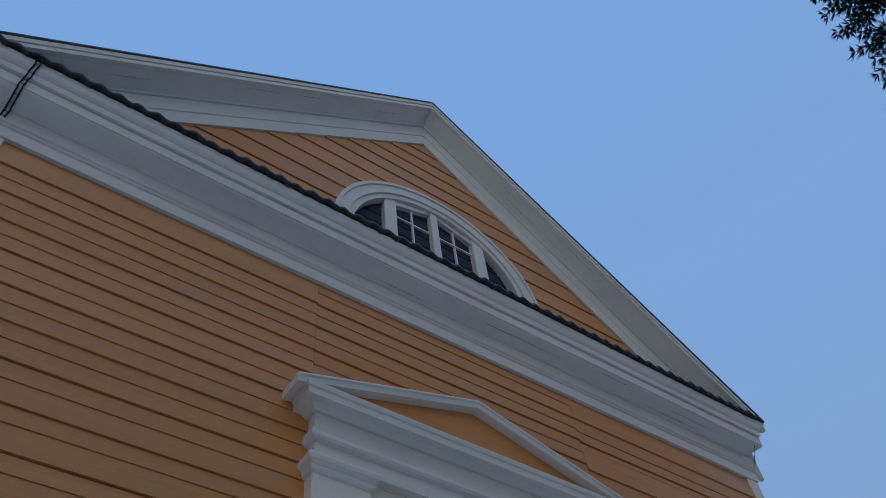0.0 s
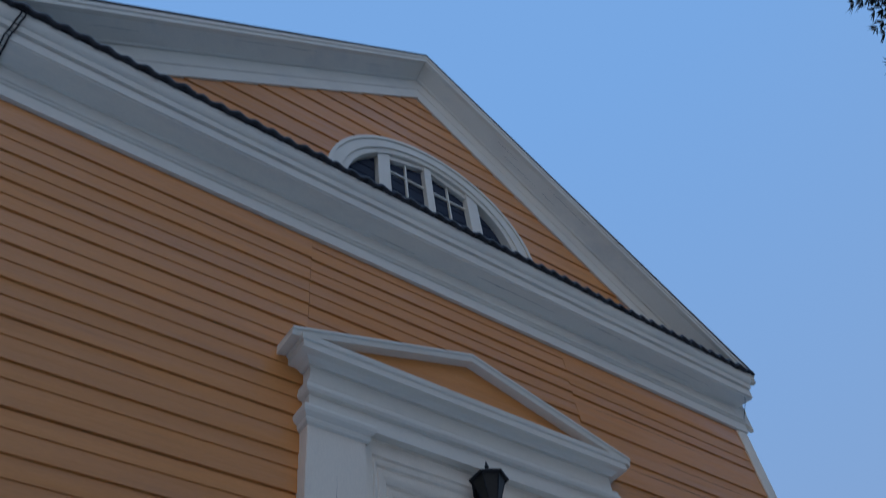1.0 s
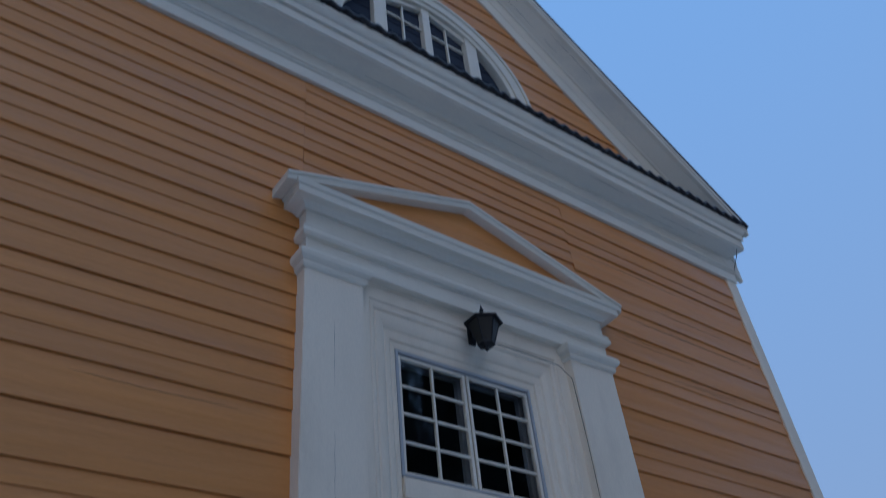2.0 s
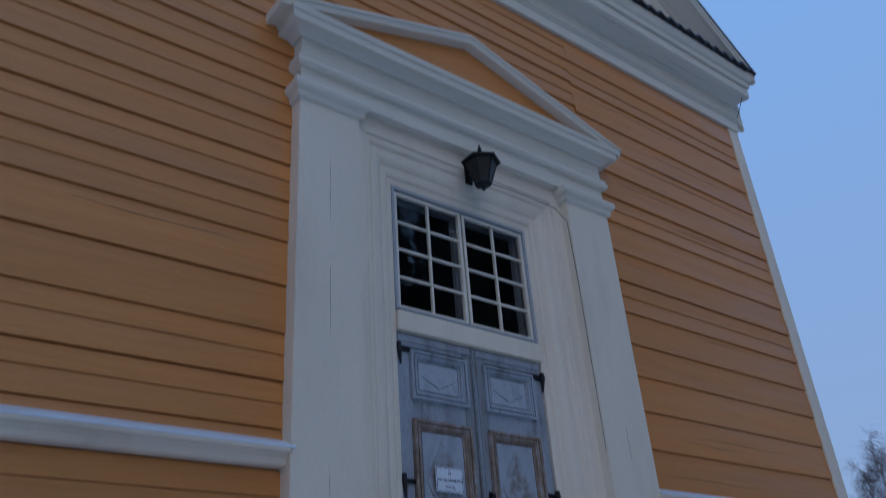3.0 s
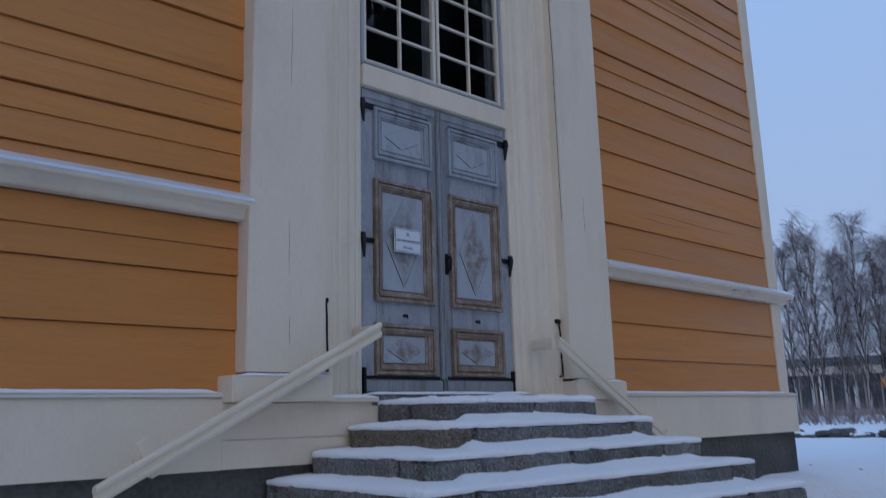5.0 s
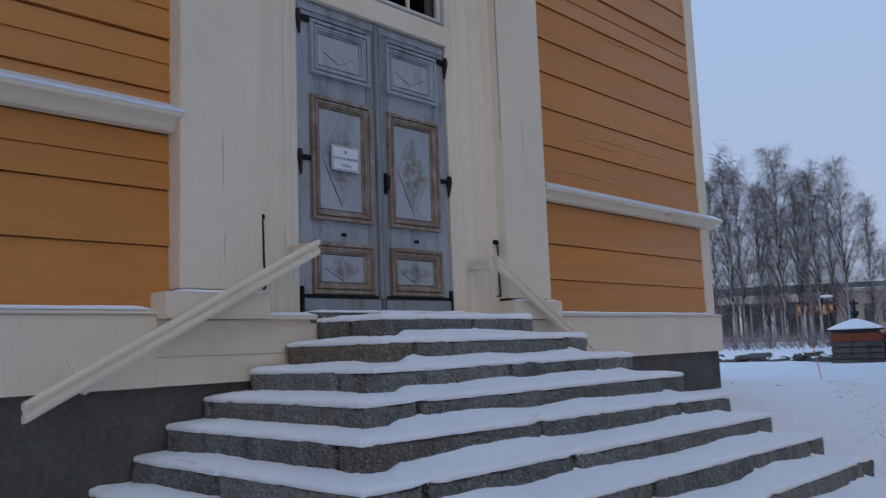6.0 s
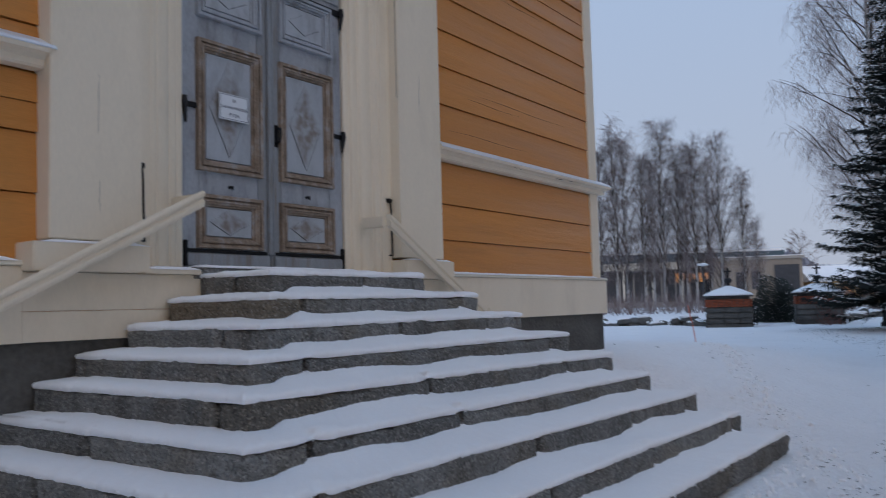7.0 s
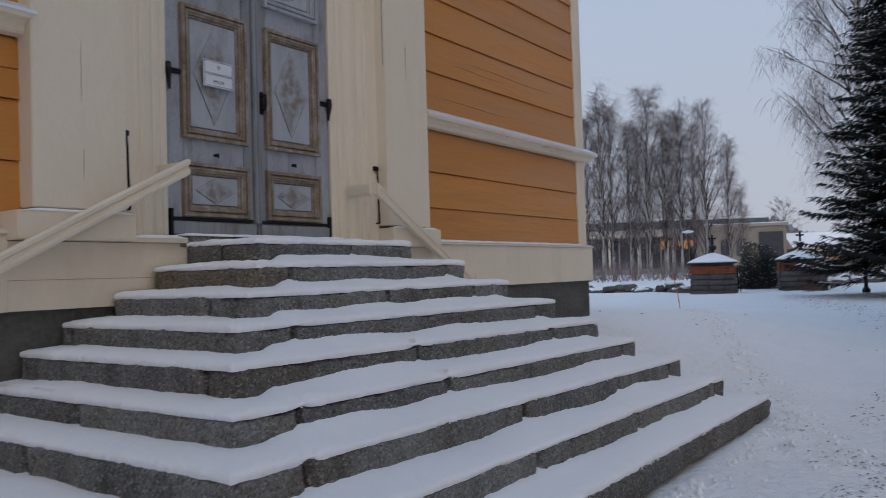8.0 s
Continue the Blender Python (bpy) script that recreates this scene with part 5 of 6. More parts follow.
protos = [birch("bare birch with frosted hanging twigs beyond the stone wall", 14.0, 21 + k, spread=0.182, limbs=50, twigs=17, twig_r=0.0095, thick=0.12, low=0.10, steep=0.46, sub=3, droop=0.22, hang=0.42, forks=2, twig_len=0.9, frost=0.45) for k in range(4)]
spots = ((24.7, 60, 1.03), (24.0, 63, 1.02), (22.8, 61, 0.88), (21.5, 60, 1.03), (20.5, 62, 0.94), (19.4, 60, 0.92), (18.5, 63, 0.88), (17.75, 60, 0.93), (16.3, 60, 0.73), (25.7, 61, 0.94),
         (22.2, 70, 0.96), (20.0, 71, 0.92), (15.5, 66, 0.52))
for k, (az, dist, sc) in enumerate(spots):
    sc *= 0.96
    x, y, z = at(az, dist)
    if k < 4:
        protos[k].matrix_basis = pose(x, y, z, 0, 0, 67 * k)
        protos[k].scale = (sc, sc, sc)
    else:
        c = copy_thing(protos[k % 4], pose(x, y, z, 0, 0, 67 * k))
        c.scale = (sc, sc, sc)
x, y, z = at(8.2, 46)
big = birch("tall bare birch with long arching frosted limbs", 24, 44, spread=0.215, limbs=64, twigs=26, thick=0.20, droop=0.5, hang=1.0, steep=0.18, forks=4, twig_len=1.45, frost=0.55, group="", low=0.16, sub=3, twig_r=0.008)
big.matrix_basis = pose(x, y, z, 0, 0, 20)
x, y, z = at(12.9, 95)
far_tree = birch("small bare tree far beyond the gate", 8, 91, spread=0.3, limbs=20, twigs=10, droop=0.3, twig_len=0.6, group="", twig_r=0.016)
far_tree.matrix_basis = pose(x, y, z)


def spruce(label, height, radius, seed, low=1.2, whorls=46, per=9, snow=0.35, power=0.85, girth=0.34, first=0.55, ragged=0.72, dense=3, slim=1.0, core=False):
    """A dark spruce: drooping boughs of short needle sprays, some carrying snow."""
    r = random.Random(seed)
    t = thing("spruce_tree", label, "tree", "spruces")
    bm = bmesh.new()
    tree_tubes(bm, [Vector((0, 0, -0.3 + (height + 0.3) * i / 8)) for i in range(9)], girth, 0.02, 10)
    part("trunk", bm, BARK, t)
    verts, faces, sv, sf = [], [], [], []
    if core:      # dark cone added inside unseen crowns to block the sky between boughs
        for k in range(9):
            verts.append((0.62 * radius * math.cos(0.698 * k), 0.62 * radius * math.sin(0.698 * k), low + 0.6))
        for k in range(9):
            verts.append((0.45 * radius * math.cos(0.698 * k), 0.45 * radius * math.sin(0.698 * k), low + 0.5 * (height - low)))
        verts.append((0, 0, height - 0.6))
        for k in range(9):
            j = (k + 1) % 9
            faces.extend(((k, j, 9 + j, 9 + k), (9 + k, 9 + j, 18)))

    def blade(p, d, w, ln, store_v, store_f, up):
        side = d.cross(up)
        side = side.normalized() * w if side.length > 1e-4 else Vector((w, 0, 0))
        b = len(store_v)
        tip = p + d * ln
        mid = p + d * ln * 0.5
        store_v.extend((tuple(p), tuple(mid + side), tuple(tip), tuple(mid - side), tuple(mid + up * w * 0.7)))
        store_f.extend(((b, b + 1, b + 4), (b + 1, b + 2, b + 4), (b + 2, b + 3, b + 4), (b + 3, b, b + 4)))

    for wv in range(whorls):
        f = wv / (whorls - 1)
        z = low + (height - low - 0.3) * f
        rad = radius * (1 - f) ** power * (first + (1 - first) * min(1, f * 6 + 0.5)) + 0.15
        for b in range(max(4, int(per * (1 - 0.5 * f)))):
            az = r.uniform(0, 2 * math.pi)
            ln = rad * r.uniform(ragged, 1.12)
            zz = z + r.uniform(-0.2, 0.2)
            out = Vector((math.cos(az), math.sin(az), 0))
            n = max(5, int(ln / 0.16))
            heavy = r.random() < snow
            sag = r.uniform(0.12, 0.42)
            twist = r.uniform(-0.25, 0.25)
            for k in range(1, n + 1):
                u = k / n
                drop = -sag * ln * math.sin(u * 1.9) * (1 - 0.6 * f) + 0.16 * ln * max(0, u - 0.6)
                p = out * ln * u + Vector((-out.y, out.x, 0)) * twist * ln * u * u + Vector((0, 0, zz + drop))
                w = 0.10 + 0.30 * (1 - abs(u - 0.55)) * min(1, ln / 2)
                for sgn in (-1, 1):
                    cross = Vector((-out.y, out.x, 0)) * sgn
                    for _ in range(dense):
                        d = (out * r.uniform(0.35, 0.95) + cross * r.uniform(0.4, 1.0) + Vector((0, 0, r.uniform(-0.55, 0.05)))).normalized()
                        blade(p, d, (0.022 + 0.016 * r.random()) * slim, w * r.uniform(0.7, 1.5), verts, faces, Vector((0, 0, 1)))
                if u > 0.3:
                    d = (out + Vector((r.uniform(-0.3, 0.3), r.uniform(-0.3, 0.3), r.uniform(-0.9, -0.2)))).normalized()
                    blade(p, d, 0.026, w * 1.1, verts, faces, Vector((0, 0, 1)))
                if heavy and u > 0.4 and r.random() < 0.9:
                    d = (out + Vector((r.uniform(-0.5, 0.5), r.uniform(-0.5, 0.5), r.uniform(-0.3, 0.1)))).normalized()
                    blade(p + Vector((0, 0, 0.035)), d, 0.035 + 0.035 * r.random(), w * r.uniform(0.4, 0.9), sv, sf, Vector((0, 0, 1)))
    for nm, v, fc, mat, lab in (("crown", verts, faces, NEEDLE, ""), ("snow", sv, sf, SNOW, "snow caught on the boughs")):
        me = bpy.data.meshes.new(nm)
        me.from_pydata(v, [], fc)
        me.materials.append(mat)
        ob = new(nm, me)
        ob.parent = t
        if lab:
            tagged(ob, lab, kind="stuff")
    return t


near_spruce = spruce("tall dark spruce with snow on its drooping boughs", 26, 3.0, 5, whorls=60, per=15, power=0.62, dense=6, slim=0.46)
x, y, z = at(-8.0, 15)
near_spruce.matrix_basis = pose(x, y, z)
far_spruce = spruce("broad dark spruce with snowy boughs over a thick trunk", 15.2, 3.0, 8, low=1.55, whorls=60, per=19, snow=0.7, girth=0.42, first=1.3, power=1.05, ragged=0.45)
x, y, z = at(5.95, 30)
far_spruce.matrix_basis = pose(x, y, z)
SPRUCE_AT = (x, y)
# spruces added out of view, for reflections in the panes and shade on the front
unseen_spruce = spruce("unseen spruce added behind, for pane reflections and shade on the front", 26, 3.0, 5, whorls=32, per=8, power=0.62, dense=2, slim=2.0, core=True)
unseen_spruce.matrix_basis = pose(0.5, -29, ground_z(0.5, -29))
for px, py, rz in ((19.0, -18.5, 40), (14.0, -18.0, 200), (6.0, -19.5, 300), (10.5, -21, 90), (12.3, -19.2, 130), (16.8, -19.0, 260), (8.4, -20.0, 30), (22.0, -23.0, 120), (17.0, -22.0, 20), (-6, -23, 60), (0.5, -25, 150), (-16, -19, 10), (-12.5, -11.5, 250), (-11.5, -6.5, 290)):
    copy_thing(unseen_spruce, pose(px, py, ground_z(px, py), 0, 0, rz))
for px, py, rz, sc in ((25.0, -27.0, 75, 1.3), (20.5, -26.0, 310, 1.3), (29.0, -24.0, 190, 1.25), (15.0, -27.0, 230, 1.3), (26.0, -20.0, 10, 1.2)):
    c = copy_thing(unseen_spruce, pose(px, py, ground_z(px, py), 0, 0, rz))
    c.scale = (sc, sc, sc)

# ---- gate pillars ----
def cone_ring(bm, rings, sides, twist=0.0):
    made = []
    for r, z in rings:
        made.append([bm.verts.new((r * math.cos(2 * math.pi * k / sides + twist), r * math.sin(2 * math.pi * k / sides + twist), z)) for k in range(sides)])
    for a, b in zip(made, made[1:]):
        for k in range(sides):
            bm.faces.new((a[k], a[(k + 1) % sides], b[(k + 1) % sides], b[k]))
    bm.faces.new(made[0][::-1])
    bm.faces.new(made[-1])


def gate_pillar():
    t = thing("gate_pillar", "square stone gate pillar with a brick top and snowy pyramid roof", "gate pillar", "gate pillars")
    r = random.Random(17)
    z, row = -0.1, 0
    for row in range(4):
        h = 0.27
        for side in range(4):
            cuts = [-0.92, r.uniform(-0.4, -0.1), r.uniform(0.2, 0.5), 0.92]
            for a, b in zip(cuts, cuts[1:]):
                bm = bmesh.new()
                box(bm, a + 0.01, b - 0.01, -0.93 - r.uniform(0, 0.04), -0.60, z + 0.01, z + h - 0.01, bevel=0.025)
                ob = part("stone", bm, FIELDSTONE, t)
                ob.rotation_euler = (0, 0, side * math.pi / 2)
        z += h
    part("core", boxed(-0.85, 0.85, -0.85, 0.85, -0.1, 1.55), FIELDSTONE, t)
    bm = boxed(-0.115, 0.115, -0.055, 0.055, -0.033, 0.033, bevel=0.004)
    brick_me = mesh_of("brick", bm, BRICK)
    for rr in range(5):
        zz = 1.02 + 0.075 * rr
        for side in range(4):
            for k in range(7):
                off = -0.80 + 0.25 * k + (0.06 if rr % 2 else 0)
                ob = new("brick", brick_me)
                ob.parent = t
                ob.matrix_basis = pose(0, 0, 0, 0, 0, side * 90) @ pose(off, -0.89, zz)
    bm = bmesh.new()
    cone_ring(bm, ((1.30, 1.47), (1.42, 1.49), (1.42, 1.53), (0.9, 1.72)), 4, math.pi / 4)
    part("roof", bm, TILE, t)
    bm = bmesh.new()
    cone_ring(bm, ((1.40, 1.53), (1.46, 1.56), (1.36, 1.62), (0.80, 1.83), (0.15, 2.02), (0.05, 2.04)), 4, math.pi / 4)
    part("roof_snow", bm, SNOW, t, "smooth snow on the pillar roof", True)
    bm = bmesh.new()
    cone_ring(bm, ((0.09, 1.96), (0.09, 2.08), (0.06, 2.12), (0.14, 2.19), (0.18, 2.28), (0.14, 2.38), (0.05, 2.42), (0.04, 2.50)), 10)
    box(bm, -0.04, 0.04, -0.04, 0.04, 2.50, 2.92)
    box(bm, -0.036, 0.036, -0.16, 0.16, 2.70, 2.78)
    part("finial", bm, IRON, t, "black ball finial with a small cross")
    return t


pil = gate_pillar()
x, y, z = at(17.45, 36)
pil.matrix_basis = pose(x, y, z, 0, 0, 15)
pil.scale = (0.97, 0.97, 0.85)
x2, y2, z2 = at(12.0, 37.5)
copy_thing(pil, pose(x2, y2, z2, 0, 0, 15))
# open iron gate leaf beside the pillar
gate = thing("iron_gate", "black iron gate leaf standing open beside its pillar", "gate", at=at(15.75, 36))
for k in range(7):
    bm = bmesh.new()
    tube(bm, [(0.12 * k * 0.4, 0.12 * k, 0.05), (0.12 * k * 0.4, 0.12 * k, 1.15)], 0.022, 5)
    part("bar", bm, IRON, gate)
for zz in (0.2, 1.0):
    bm = bmesh.new()
    tube(bm, [(0, 0, zz), (0.29, 0.72, zz)], 0.026, 5)
    part("rail", bm, IRON, gate)


# ---- low field-stone wall ----
def stone_wall(az0, az1, d0, d1, n, label, seed):
    t = thing("stone_wall", label, "stone wall", "churchyard walls")
    r = random.Random(seed)
    bms = bmesh.new()
    for k in range(n):
        u = (k + 0.5) / n
        x, y, z = at(az0 + (az1 - az0) * u, d0 + (d1 - d0) * u)
        for lvl in range(2 if r.random() < 0.25 else 1):
            bm = bmesh.new()
            w, h = r.uniform(0.2, 0.5), r.uniform(0.12, 0.26)
            bmesh.ops.create_icosphere(bm, subdivisions=2, radius=1.0)
            sd = r.uniform(0, 99)
            for v in bm.verts:
                v.co = v.co * (1 + 0.28 * noise.noise(v.co * 1.3 + Vector((sd, 0, 0))))
                v.co = Vector((v.co.x * w, v.co.y * w, v.co.z * h))
            ob = part("stone", bm, FIELDSTONE, t)
            ob.location = (x + r.uniform(-0.3, 0.3), y + r.uniform(-0.5, 0.4), z + 0.01 + lvl * 0.20)
            if r.random() < 0.9:
                m = pose(*(ob.location + Vector((0.05, 0.05, h * 0.72)))) @ Matrix.Diagonal((w * r.uniform(0.6, 1.0), w * r.uniform(0.6, 1.0), 0.10, 1))
                cap = bmesh.ops.create_icosphere(bms, subdivisions=2, radius=1.0, matrix=m)
                for v in cap["verts"]:
                    v.co += noise.noise_vector(v.co * 3.0) * 0.11
    part("snow", bms, SNOW, t, "lumpy snow on the wall stones", True)
    return t


stone_wall(26.5, 19.0, 40, 37, 44, "low wall of dark boulders capped with snow", 4)
stone_wall(10.6, 3.0, 41, 43, 34, "low wall of dark boulders behind the spruce", 6)


# ---- juniper bush and red shrubs ----
def bush(name, label, mat, r_x, r_z, n, seed, blade, snow_share, spread=1.0):
    t = thing(name, label, "bush")
    r = random.Random(seed)
    for nm, share, m in (("leaves", 1 - snow_share, mat), ("snow", snow_share, SNOW)):
        v, f = [], []
        for _ in range(int(n * share)):
            u, a = r.random() ** 0.4, r.uniform(0, 2 * math.pi)
            el = math.asin(r.uniform(0.0, 1))
            p = Vector((math.cos(a) * math.cos(el) * r_x * u, math.sin(a) * math.cos(el) * r_x * u, math.sin(el) * r_z * u))
            p *= 1 + 0.25 * noise.noise(p * 1.5 + Vector((seed, 0, 0)))
            d = (Vector((math.cos(a), math.sin(a), r.uniform(0.0, 1.2)))).normalized()
            sd = d.orthogonal().normalized() * blade * 0.35
            b = len(v)
            tip = p + d * blade * r.uniform(0.7, 1.5)
            v.extend((tuple(p - sd), tuple(p + sd), tuple(tip), tuple(p + d.cross(sd) * 0.8)))
            f.extend(((b, b + 1, b + 2), (b + 1, b + 3, b + 2), (b + 3, b, b + 2)))
        me = bpy.data.meshes.new(nm)
        me.from_pydata(v, [], f)
        me.materials.append(m)
        ob = new(nm, me)
        ob.parent = t
        tagged(ob, kind="stuff")
    return t


b1 = bush("juniper_bush", "dark round evergreen bush dusted with snow", SHRUB, 1.1, 2.0, 15000, 2, 0.065, 0.025)
b1.location = at(14.5, 40)
for az, dist, sd in ((10.9, 35.5, 3), (11.6, 35, 5)):
    t = thing("red_shrub", "leafless red-brown shrub before the gate pillar", "bush", "red shrubs")
    r = random.Random(sd)
    st = []
    for k in range(50):
        a, e = r.uniform(0, 6.28), r.uniform(0.5, 1.4)
        d = Vector((math.cos(a) * math.cos(e), math.sin(a) * math.cos(e), math.sin(e)))
        p0 = Vector((r.uniform(-0.2, 0.2), r.uniform(-0.2, 0.2), -0.02))
        ln = r.uniform(0.5, 1.25)
        st.append(([tuple(p0), tuple(p0 + d * ln * 0.5), tuple(p0 + d * ln + Vector((0, 0, -0.08)))], 0.006, 0))
    twig_mesh("brushwood", st, (RED_TWIG,), t)
    t.location = at(az, dist)

# ---- marker stick, lamp posts ----
mk = thing("snow_marker", "thin orange snow marker stick leaning in the snow", "marker", at=at(19.67, 22))
bm = bmesh.new()
tube(bm, [(0, 0, -0.1), (-0.08, 0.06, 0.5), (-0.18, 0.13, 1.0)], 0.010, 6)
part("stick", bm, ORANGE, mk)
lp = thing("street_lamp", "black iron lamp post by the path", "street lamp", at=at(8.3, 33))
bm = bmesh.new()
cone_ring(bm, ((0.14, -0.1), (0.14, 0.12), (0.07, 0.2), (0.055, 1.2), (0.045, 3.1)), 8)
part("post", bm, IRON, lp)
bm = bmesh.new()
cone_ring(bm, ((0.06, 3.1), (0.16, 3.2), (0.2, 3.55), (0.24, 3.58), (0.05, 3.75)), 6)
part("lantern", bm, IRON, lp)
lp2 = thing("street_lamp", "slim grey lamp post with a flat snowy head", "street lamp", at=at(19.0, 50))
bm = bmesh.new()
tube(bm, [(0, 0, -0.1), (0, 0, 2.75)], [0.06, 0.045], 8)
part("post", bm, FAR_DARK, lp2)
bm = bmesh.new()
cone_ring(bm, ((0.08, 2.70), (0.34, 2.76), (0.36, 2.80), (0.15, 2.86)), 12)
part("head", bm, SNOW, lp2, "flat round lamp head under snow")


# ---- far buildings ----
def far_hall():
    t = thing("long_hall", "long low pale building with dark glazing and white posts", "building")
    t.matrix_basis = pose(*at(19.8, 92), 0, 0, 19.8 - 90 + 8)
    t.scale = (1, 1, 1.22)
    part("wall", boxed(-13, 8.5, 0, 14, 0, 4.0), GREY_WALL, t)
    part("fascia", boxed(-13.6, 9.0, -1.55, -1.35, 3.35, 3.98), WHITE, t, "pale eaves band")
    part("roof", boxed(-14.5, 9.5, -1.6, 15, 4.0, 4.7), ROOF_GREEN, t)
    part("roof_snow", boxed(-14.3, 9.3, -1.4, 14.8, 4.7, 4.9), SNOW, t)
    part("glazing", boxed(-12.5, 8, -0.06, -0.01, 0.5, 3.3), FAR_DARK, t, "dark window band")
    for k in range(8):
        part("post", boxed(-13.6 + 3.1 * k, -13.4 + 3.1 * k, -1.5, -1.3, 0, 3.99), WHITE, t)
    for k in range(6):
        part("lit_pane", boxed(-1.6 + 0.62 * k, -1.25 + 0.62 * k, -0.12, -0.07, 2.2 + 0.25 * (k % 2), 3.0), LIT, t, "warmly lit pane")
    for k in range(14):
        part("window_post", boxed(-12.2 + 1.5 * k, -12.05 + 1.5 * k, -0.12, -0.062, 0.5, 3.3), GREY_WALL, t)
    return t


far_hall()
wing = thing("tan_block", "tan rendered two-storey block with dark windows", "building")
wing.matrix_basis = pose(*at(15.9, 84), 0, 0, 15.9 - 90 + 4)
part("wall", boxed(-3.5, 4.6, 0, 10, -0.2, 4.5), TAN_WALL, wing)
part("roof", boxed(-3.7, 4.8, -0.2, 10.2, 4.5, 4.75), GREY_WALL, wing)
part("roof_snow", boxed(-3.6, 4.7, -0.1, 10.1, 4.75, 4.83), SNOW, wing)
part("glazed_bay", boxed(2.1, 4.3, -0.10, -0.065, 0.6, 3.9), FAR_DARK, wing, "tall dark glazed bay")
for k in range(3):
    part("window", boxed(-2.9 + 1.45 * k, -2.1 + 1.45 * k, -0.06, -0.01, 1.6, 3.3), FAR_DARK, wing)
house = thing("yellow_house", "small yellow timber house with a snowy roof", "house")
house.matrix_basis = pose(*at(10.4, 92), 0, 0, 10.4 - 90 + 20)
part("wall", boxed(-3.2, 3.6, 0, 6, -0.2, 2.3), YELLOW_WALL, house)
bm = bmesh.new()
prism(bm, [(-3.2, 2.3), (3.6, 2.3), (0.2, 2.31)], 0, 0.1)
part("gable", bm, YELLOW_WALL, house)
bm = bmesh.new()
vs = [(-3.5, -0.5, 2.25), (3.9, -0.5, 2.25), (3.9, 3.0, 4.0), (-3.5, 3.0, 4.0), (3.9, 6.5, 2.25), (-3.5, 6.5, 2.25)]
vv = [bm.verts.new(v) for v in vs]
bm.faces.new([vv[i] for i in (0, 1, 2, 3)])
bm.faces.new([vv[i] for i in (3, 2, 4, 5)])
bm.faces.new([vv[i] for i in (0, 3, 5)])
bm.faces.new([vv[i] for i in (1, 4, 2)])
bm.faces.new([vv[i] for i in (0, 5, 4, 1)])
part("roof_snow", bm, SNOW, house)
for k in range(3):
    part("window", boxed(-2.3 + 2.0 * k, -1.4 + 2.0 * k, -0.06, -0.01, 0.7, 1.8), LIT if k == 1 else FAR_DARK, house)


# ---- far woods along the horizon ----
def far_woods():
    r = random.Random(31)
    v, f = [], []
    for k in range(5200):
        az = radians(-12 + 60 * r.random()) if k < 2200 else radians(r.uniform(8, 14.5))
        d = r.uniform(150, 230)
        x, y = d * math.cos(az), d * math.sin(az)
        h = r.uniform(5.0, 7.0) + 3.5 * math.exp(-((math.degrees(az) - 11.3) / 1.6) ** 2)
        w = r.uniform(0.3, 0.9)
        b = len(v)
        for j in range(5):
            a = 6.28 * j / 5 + k
            v.append((x + w * math.cos(a), y + w * math.sin(a), 0.3))
        for j in range(5):
            a = 6.28 * j / 5 + k
            v.append((x + 1.3 * w * math.cos(a), y + 1.3 * w * math.sin(a), h * r.uniform(0.72, 0.9)))
        v.append((x + r.uniform(-0.5, 0.5), y, h))
        for j in range(5):
            i = (j + 1) % 5
            f.append((b + j, b + i, b + 5 + i, b + 5 + j))
            f.append((b + 5 + j, b + 5 + i, b + 10))
    me = bpy.data.meshes.new("far_woods")
    me.from_pydata(v, [], f)
    me.materials.append(FAR_WOOD)
    tagged(new("far_woods", me), "grey distant woods behind the buildings", "woods", kind="stuff")


FAR_WOOD = material("far_bare_woods", (0.23, 0.235, 0.27), 0.9, spread=0.3, scale=0.05, fine=1, bump=0.0)
far_woods()


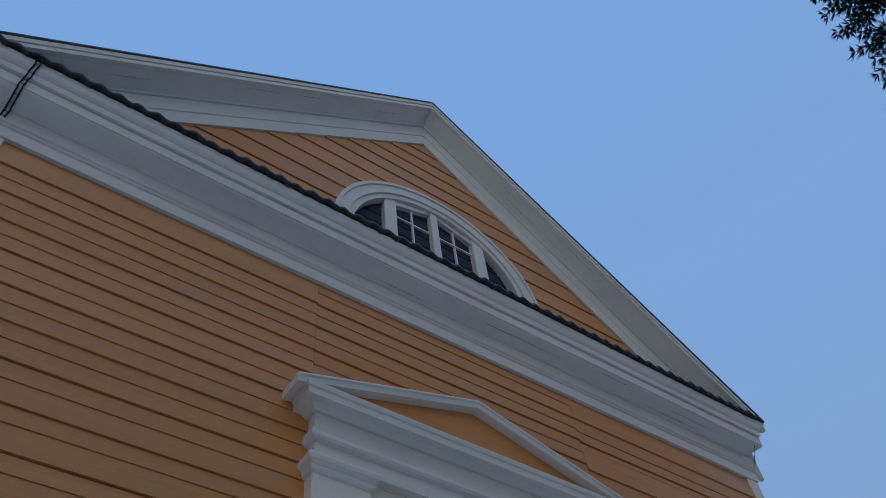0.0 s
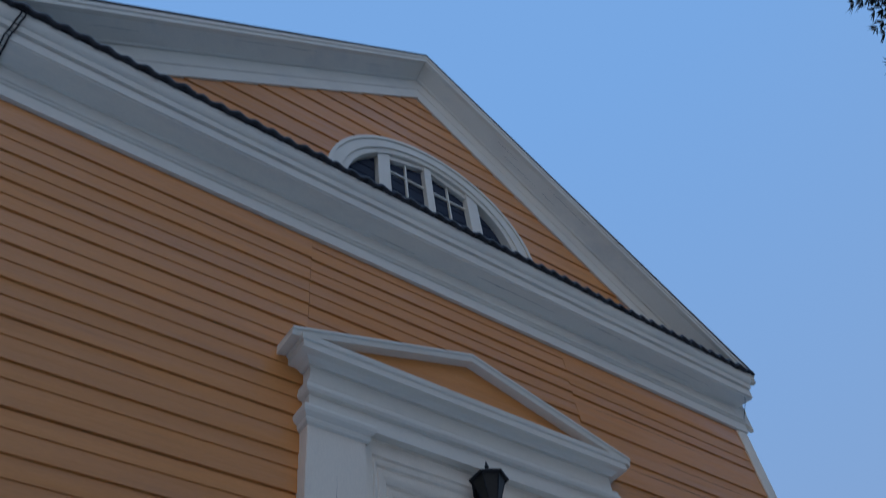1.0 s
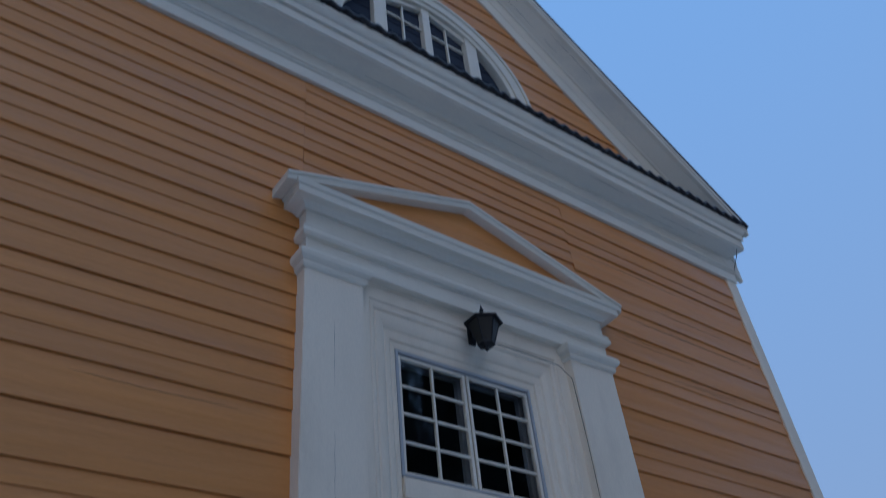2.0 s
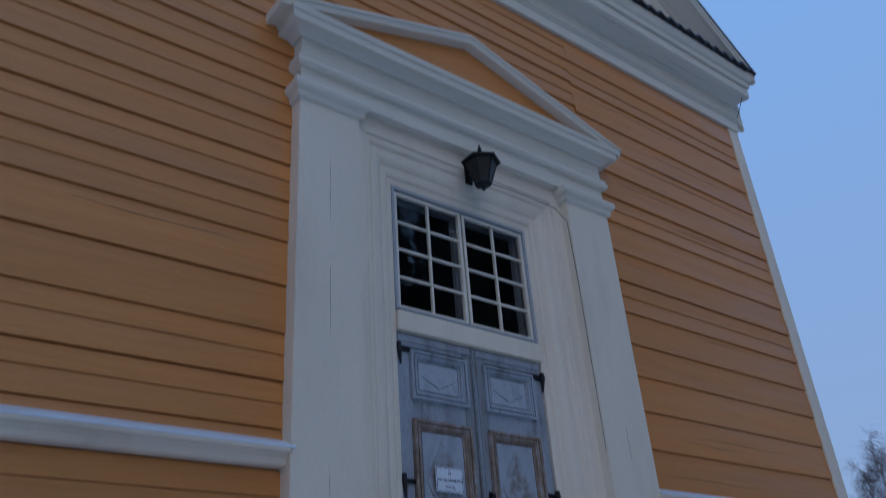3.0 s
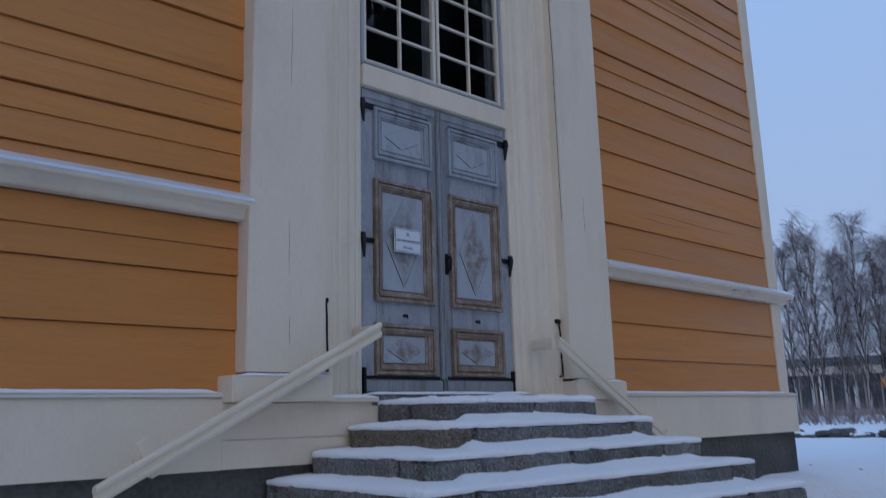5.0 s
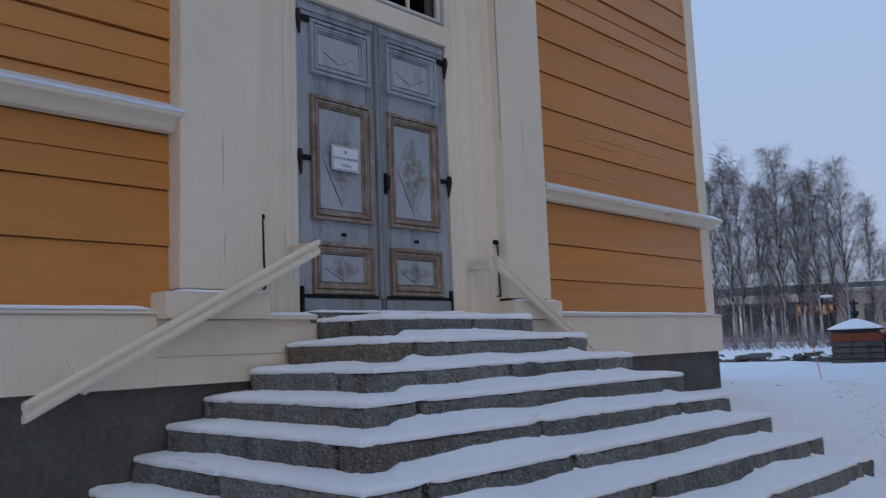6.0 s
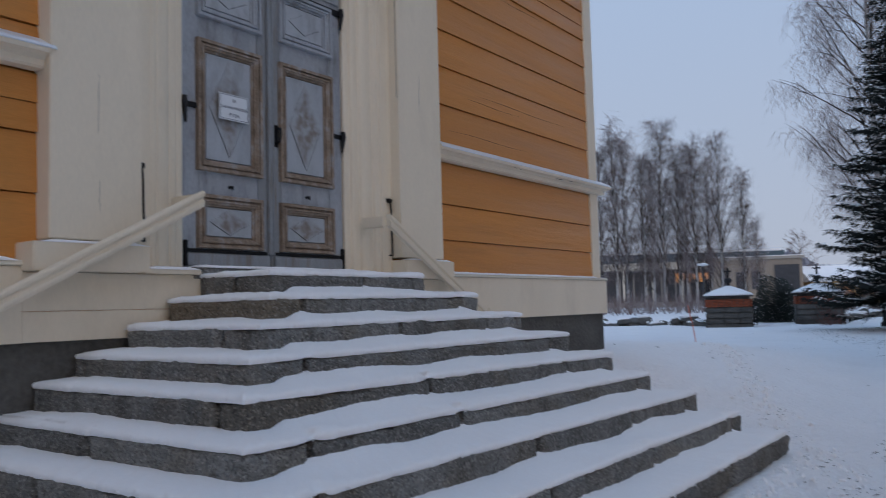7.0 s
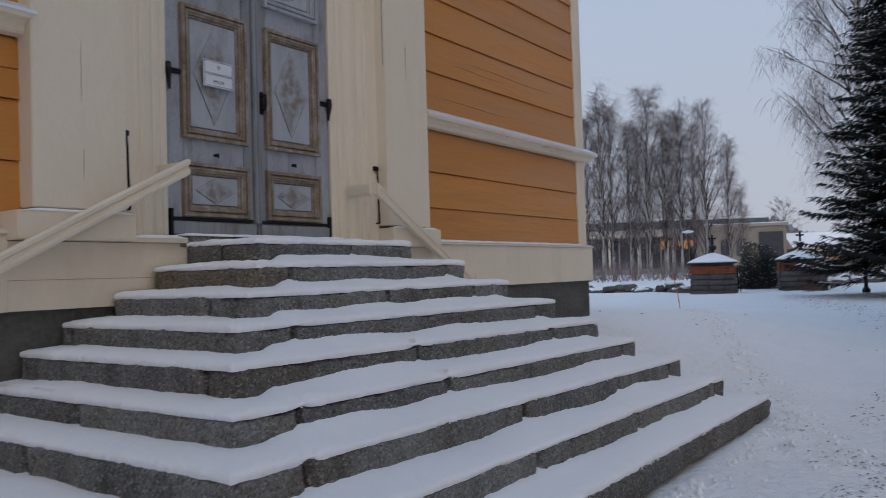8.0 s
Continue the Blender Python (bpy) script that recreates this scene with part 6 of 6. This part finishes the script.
# ---- leaf litter, grit and painted dimple shade on the trodden snow ----
def litter():
    r = random.Random(77)
    v, f = [], []
    for k in range(5200):
        u = r.random()
        c = r.random()
        if c < 0.62:       # grit and dimple shade on trodden snow before the steps, thinning towards the gate
            x, y = 0.3 + 6.0 * u ** 1.6 + r.gauss(0, 0.2), -3.75 - 1.6 * r.random()
            if noise.noise((x * 1.3, y * 1.3, 4)) < -0.05 or x < 1.3 and y > -4.0:
                continue
        elif c < 0.72:     # line of footsteps past the end of the steps
            x = 1.4 + 12 * u
            y = -4.6 + 0.42 * x + r.gauss(0, 0.14)
        elif c < 0.86:     # footsteps across to the gate
            x = 10 + 16 * u
            y = -7.73 + 0.343 * x + r.gauss(0, 0.35)
        elif c < 0.90:
            x, y = r.uniform(3, 24), r.uniform(-7, 4)
        else:              # needles shed under the broad spruce
            a, rad = r.uniform(0, 6.28), 2.6 * math.sqrt(r.random())
            x, y = SPRUCE_AT[0] + rad * math.cos(a), SPRUCE_AT[1] + rad * math.sin(a)
        if abs(x) < 3.25 and y > -3.25:
            continue
        z = ground_z(x, y) + trodden(x, y)
        s = (0.003 + 0.011 * r.random() ** 2) * (2.2 if c >= 0.90 else 1.6 if c > 0.72 else 1)
        a = r.uniform(0, 6.28)
        b = len(v)
        for j in range(4):
            v.append((x + s * math.cos(a + 1.57 * j) * (1.8 if j % 2 else 1), y + s * math.sin(a + 1.57 * j) * (1.8 if j % 2 else 1), z + 0.001))
        v.append((x, y, z + s * 0.7))
        for j in range(4):
            f.append((b + j, b + (j + 1) % 4, b + 4))
    me = bpy.data.meshes.new("litter_and_dimples")
    me.from_pydata(v, [], f)
    me.materials.append(GRIT_AND_DIMPLE)
    tagged(new("litter_and_dimples", me), "dark flecks on trodden snow: bits of leaf, grit and painted dimple shade", "litter", kind="stuff")


litter()


def snow_crumbs():
    """Kicked-up lumps of snow along the footsteps and at the foot of the steps."""
    r = random.Random(78)
    bm = bmesh.new()
    for k in range(900):
        u, c = r.random(), r.random()
        if c < 0.45:
            x = 1.2 + 8 * u
            y = -4.6 + 0.42 * x + r.gauss(0, 0.16)
        elif c < 0.7:
            x = 9 + 14 * u
            y = -7.73 + 0.343 * x + r.gauss(0, 0.3)
        else:
            x, y = 3.3 - 4.0 * u, -3.22 - abs(r.gauss(0, 0.16))
        if abs(x) < 3.22 and y > -3.18:
            continue
        s = (0.006 + 0.022 * r.random() ** 2.0) * (1.4 if x > 9 else 1)
        m = pose(x, y, ground_z(x, y) + trodden(x, y) + s * 0.25, r.uniform(0, 90), r.uniform(0, 90), r.uniform(0, 360)) @ Matrix.Diagonal((s * r.uniform(0.8, 1.6), s, s * r.uniform(0.5, 1.0), 1))
        bmesh.ops.create_icosphere(bm, subdivisions=1, radius=1.0, matrix=m)
    me = mesh_of("snow_crumbs", bm, SNOW)
    tagged(new("snow_crumbs", me), "small kicked-up lumps of snow along the footsteps", "snow", kind="stuff")


snow_crumbs()


# ---- leafless thicket behind the wall ----
def thicket(az0, az1, d0, d1, n, seed, label):
    t = thing("thicket", label, "bush", "leafless thickets")
    r = random.Random(seed)
    st = []
    for k in range(n):
        x, y, z = at(r.uniform(az0, az1), r.uniform(d0, d1))
        tall = 0.55 + 0.5 * noise.noise((x * 0.4, y * 0.4, 2)) + 0.5
        for _ in range(9):
            a, e = r.uniform(0, 6.28), r.uniform(0.7, 1.5)
            d = Vector((math.cos(a) * math.cos(e), math.sin(a) * math.cos(e), math.sin(e)))
            p0 = Vector((x, y, z - 0.03))
            ln = tall * r.uniform(0.6, 1.4)
            p1 = p0 + d * ln * 0.5
            st.append(([tuple(p0), tuple(p1), tuple(p0 + d * ln + Vector((r.uniform(-0.1, 0.1), r.uniform(-0.1, 0.1), -0.05)))], 0.008, 1 if r.random() < 0.30 else 0))
            d2 = (d + Vector((r.uniform(-0.8, 0.8), r.uniform(-0.8, 0.8), 0))).normalized()
            st.append(([tuple(p1), tuple(p1 + d2 * ln * 0.25), tuple(p1 + d2 * ln * 0.5)], 0.006, 1 if r.random() < 0.30 else 0))
    tagged(twig_mesh("brushwood", st, (TWIG, TWIG_FROST), t), kind="stuff")


thicket(19, 27, 45, 56, 120, 61, "brown leafless thicket behind the snowy stone wall")
thicket(3, 11, 43.5, 50, 120, 62, "brown leafless thicket beyond the spruce")
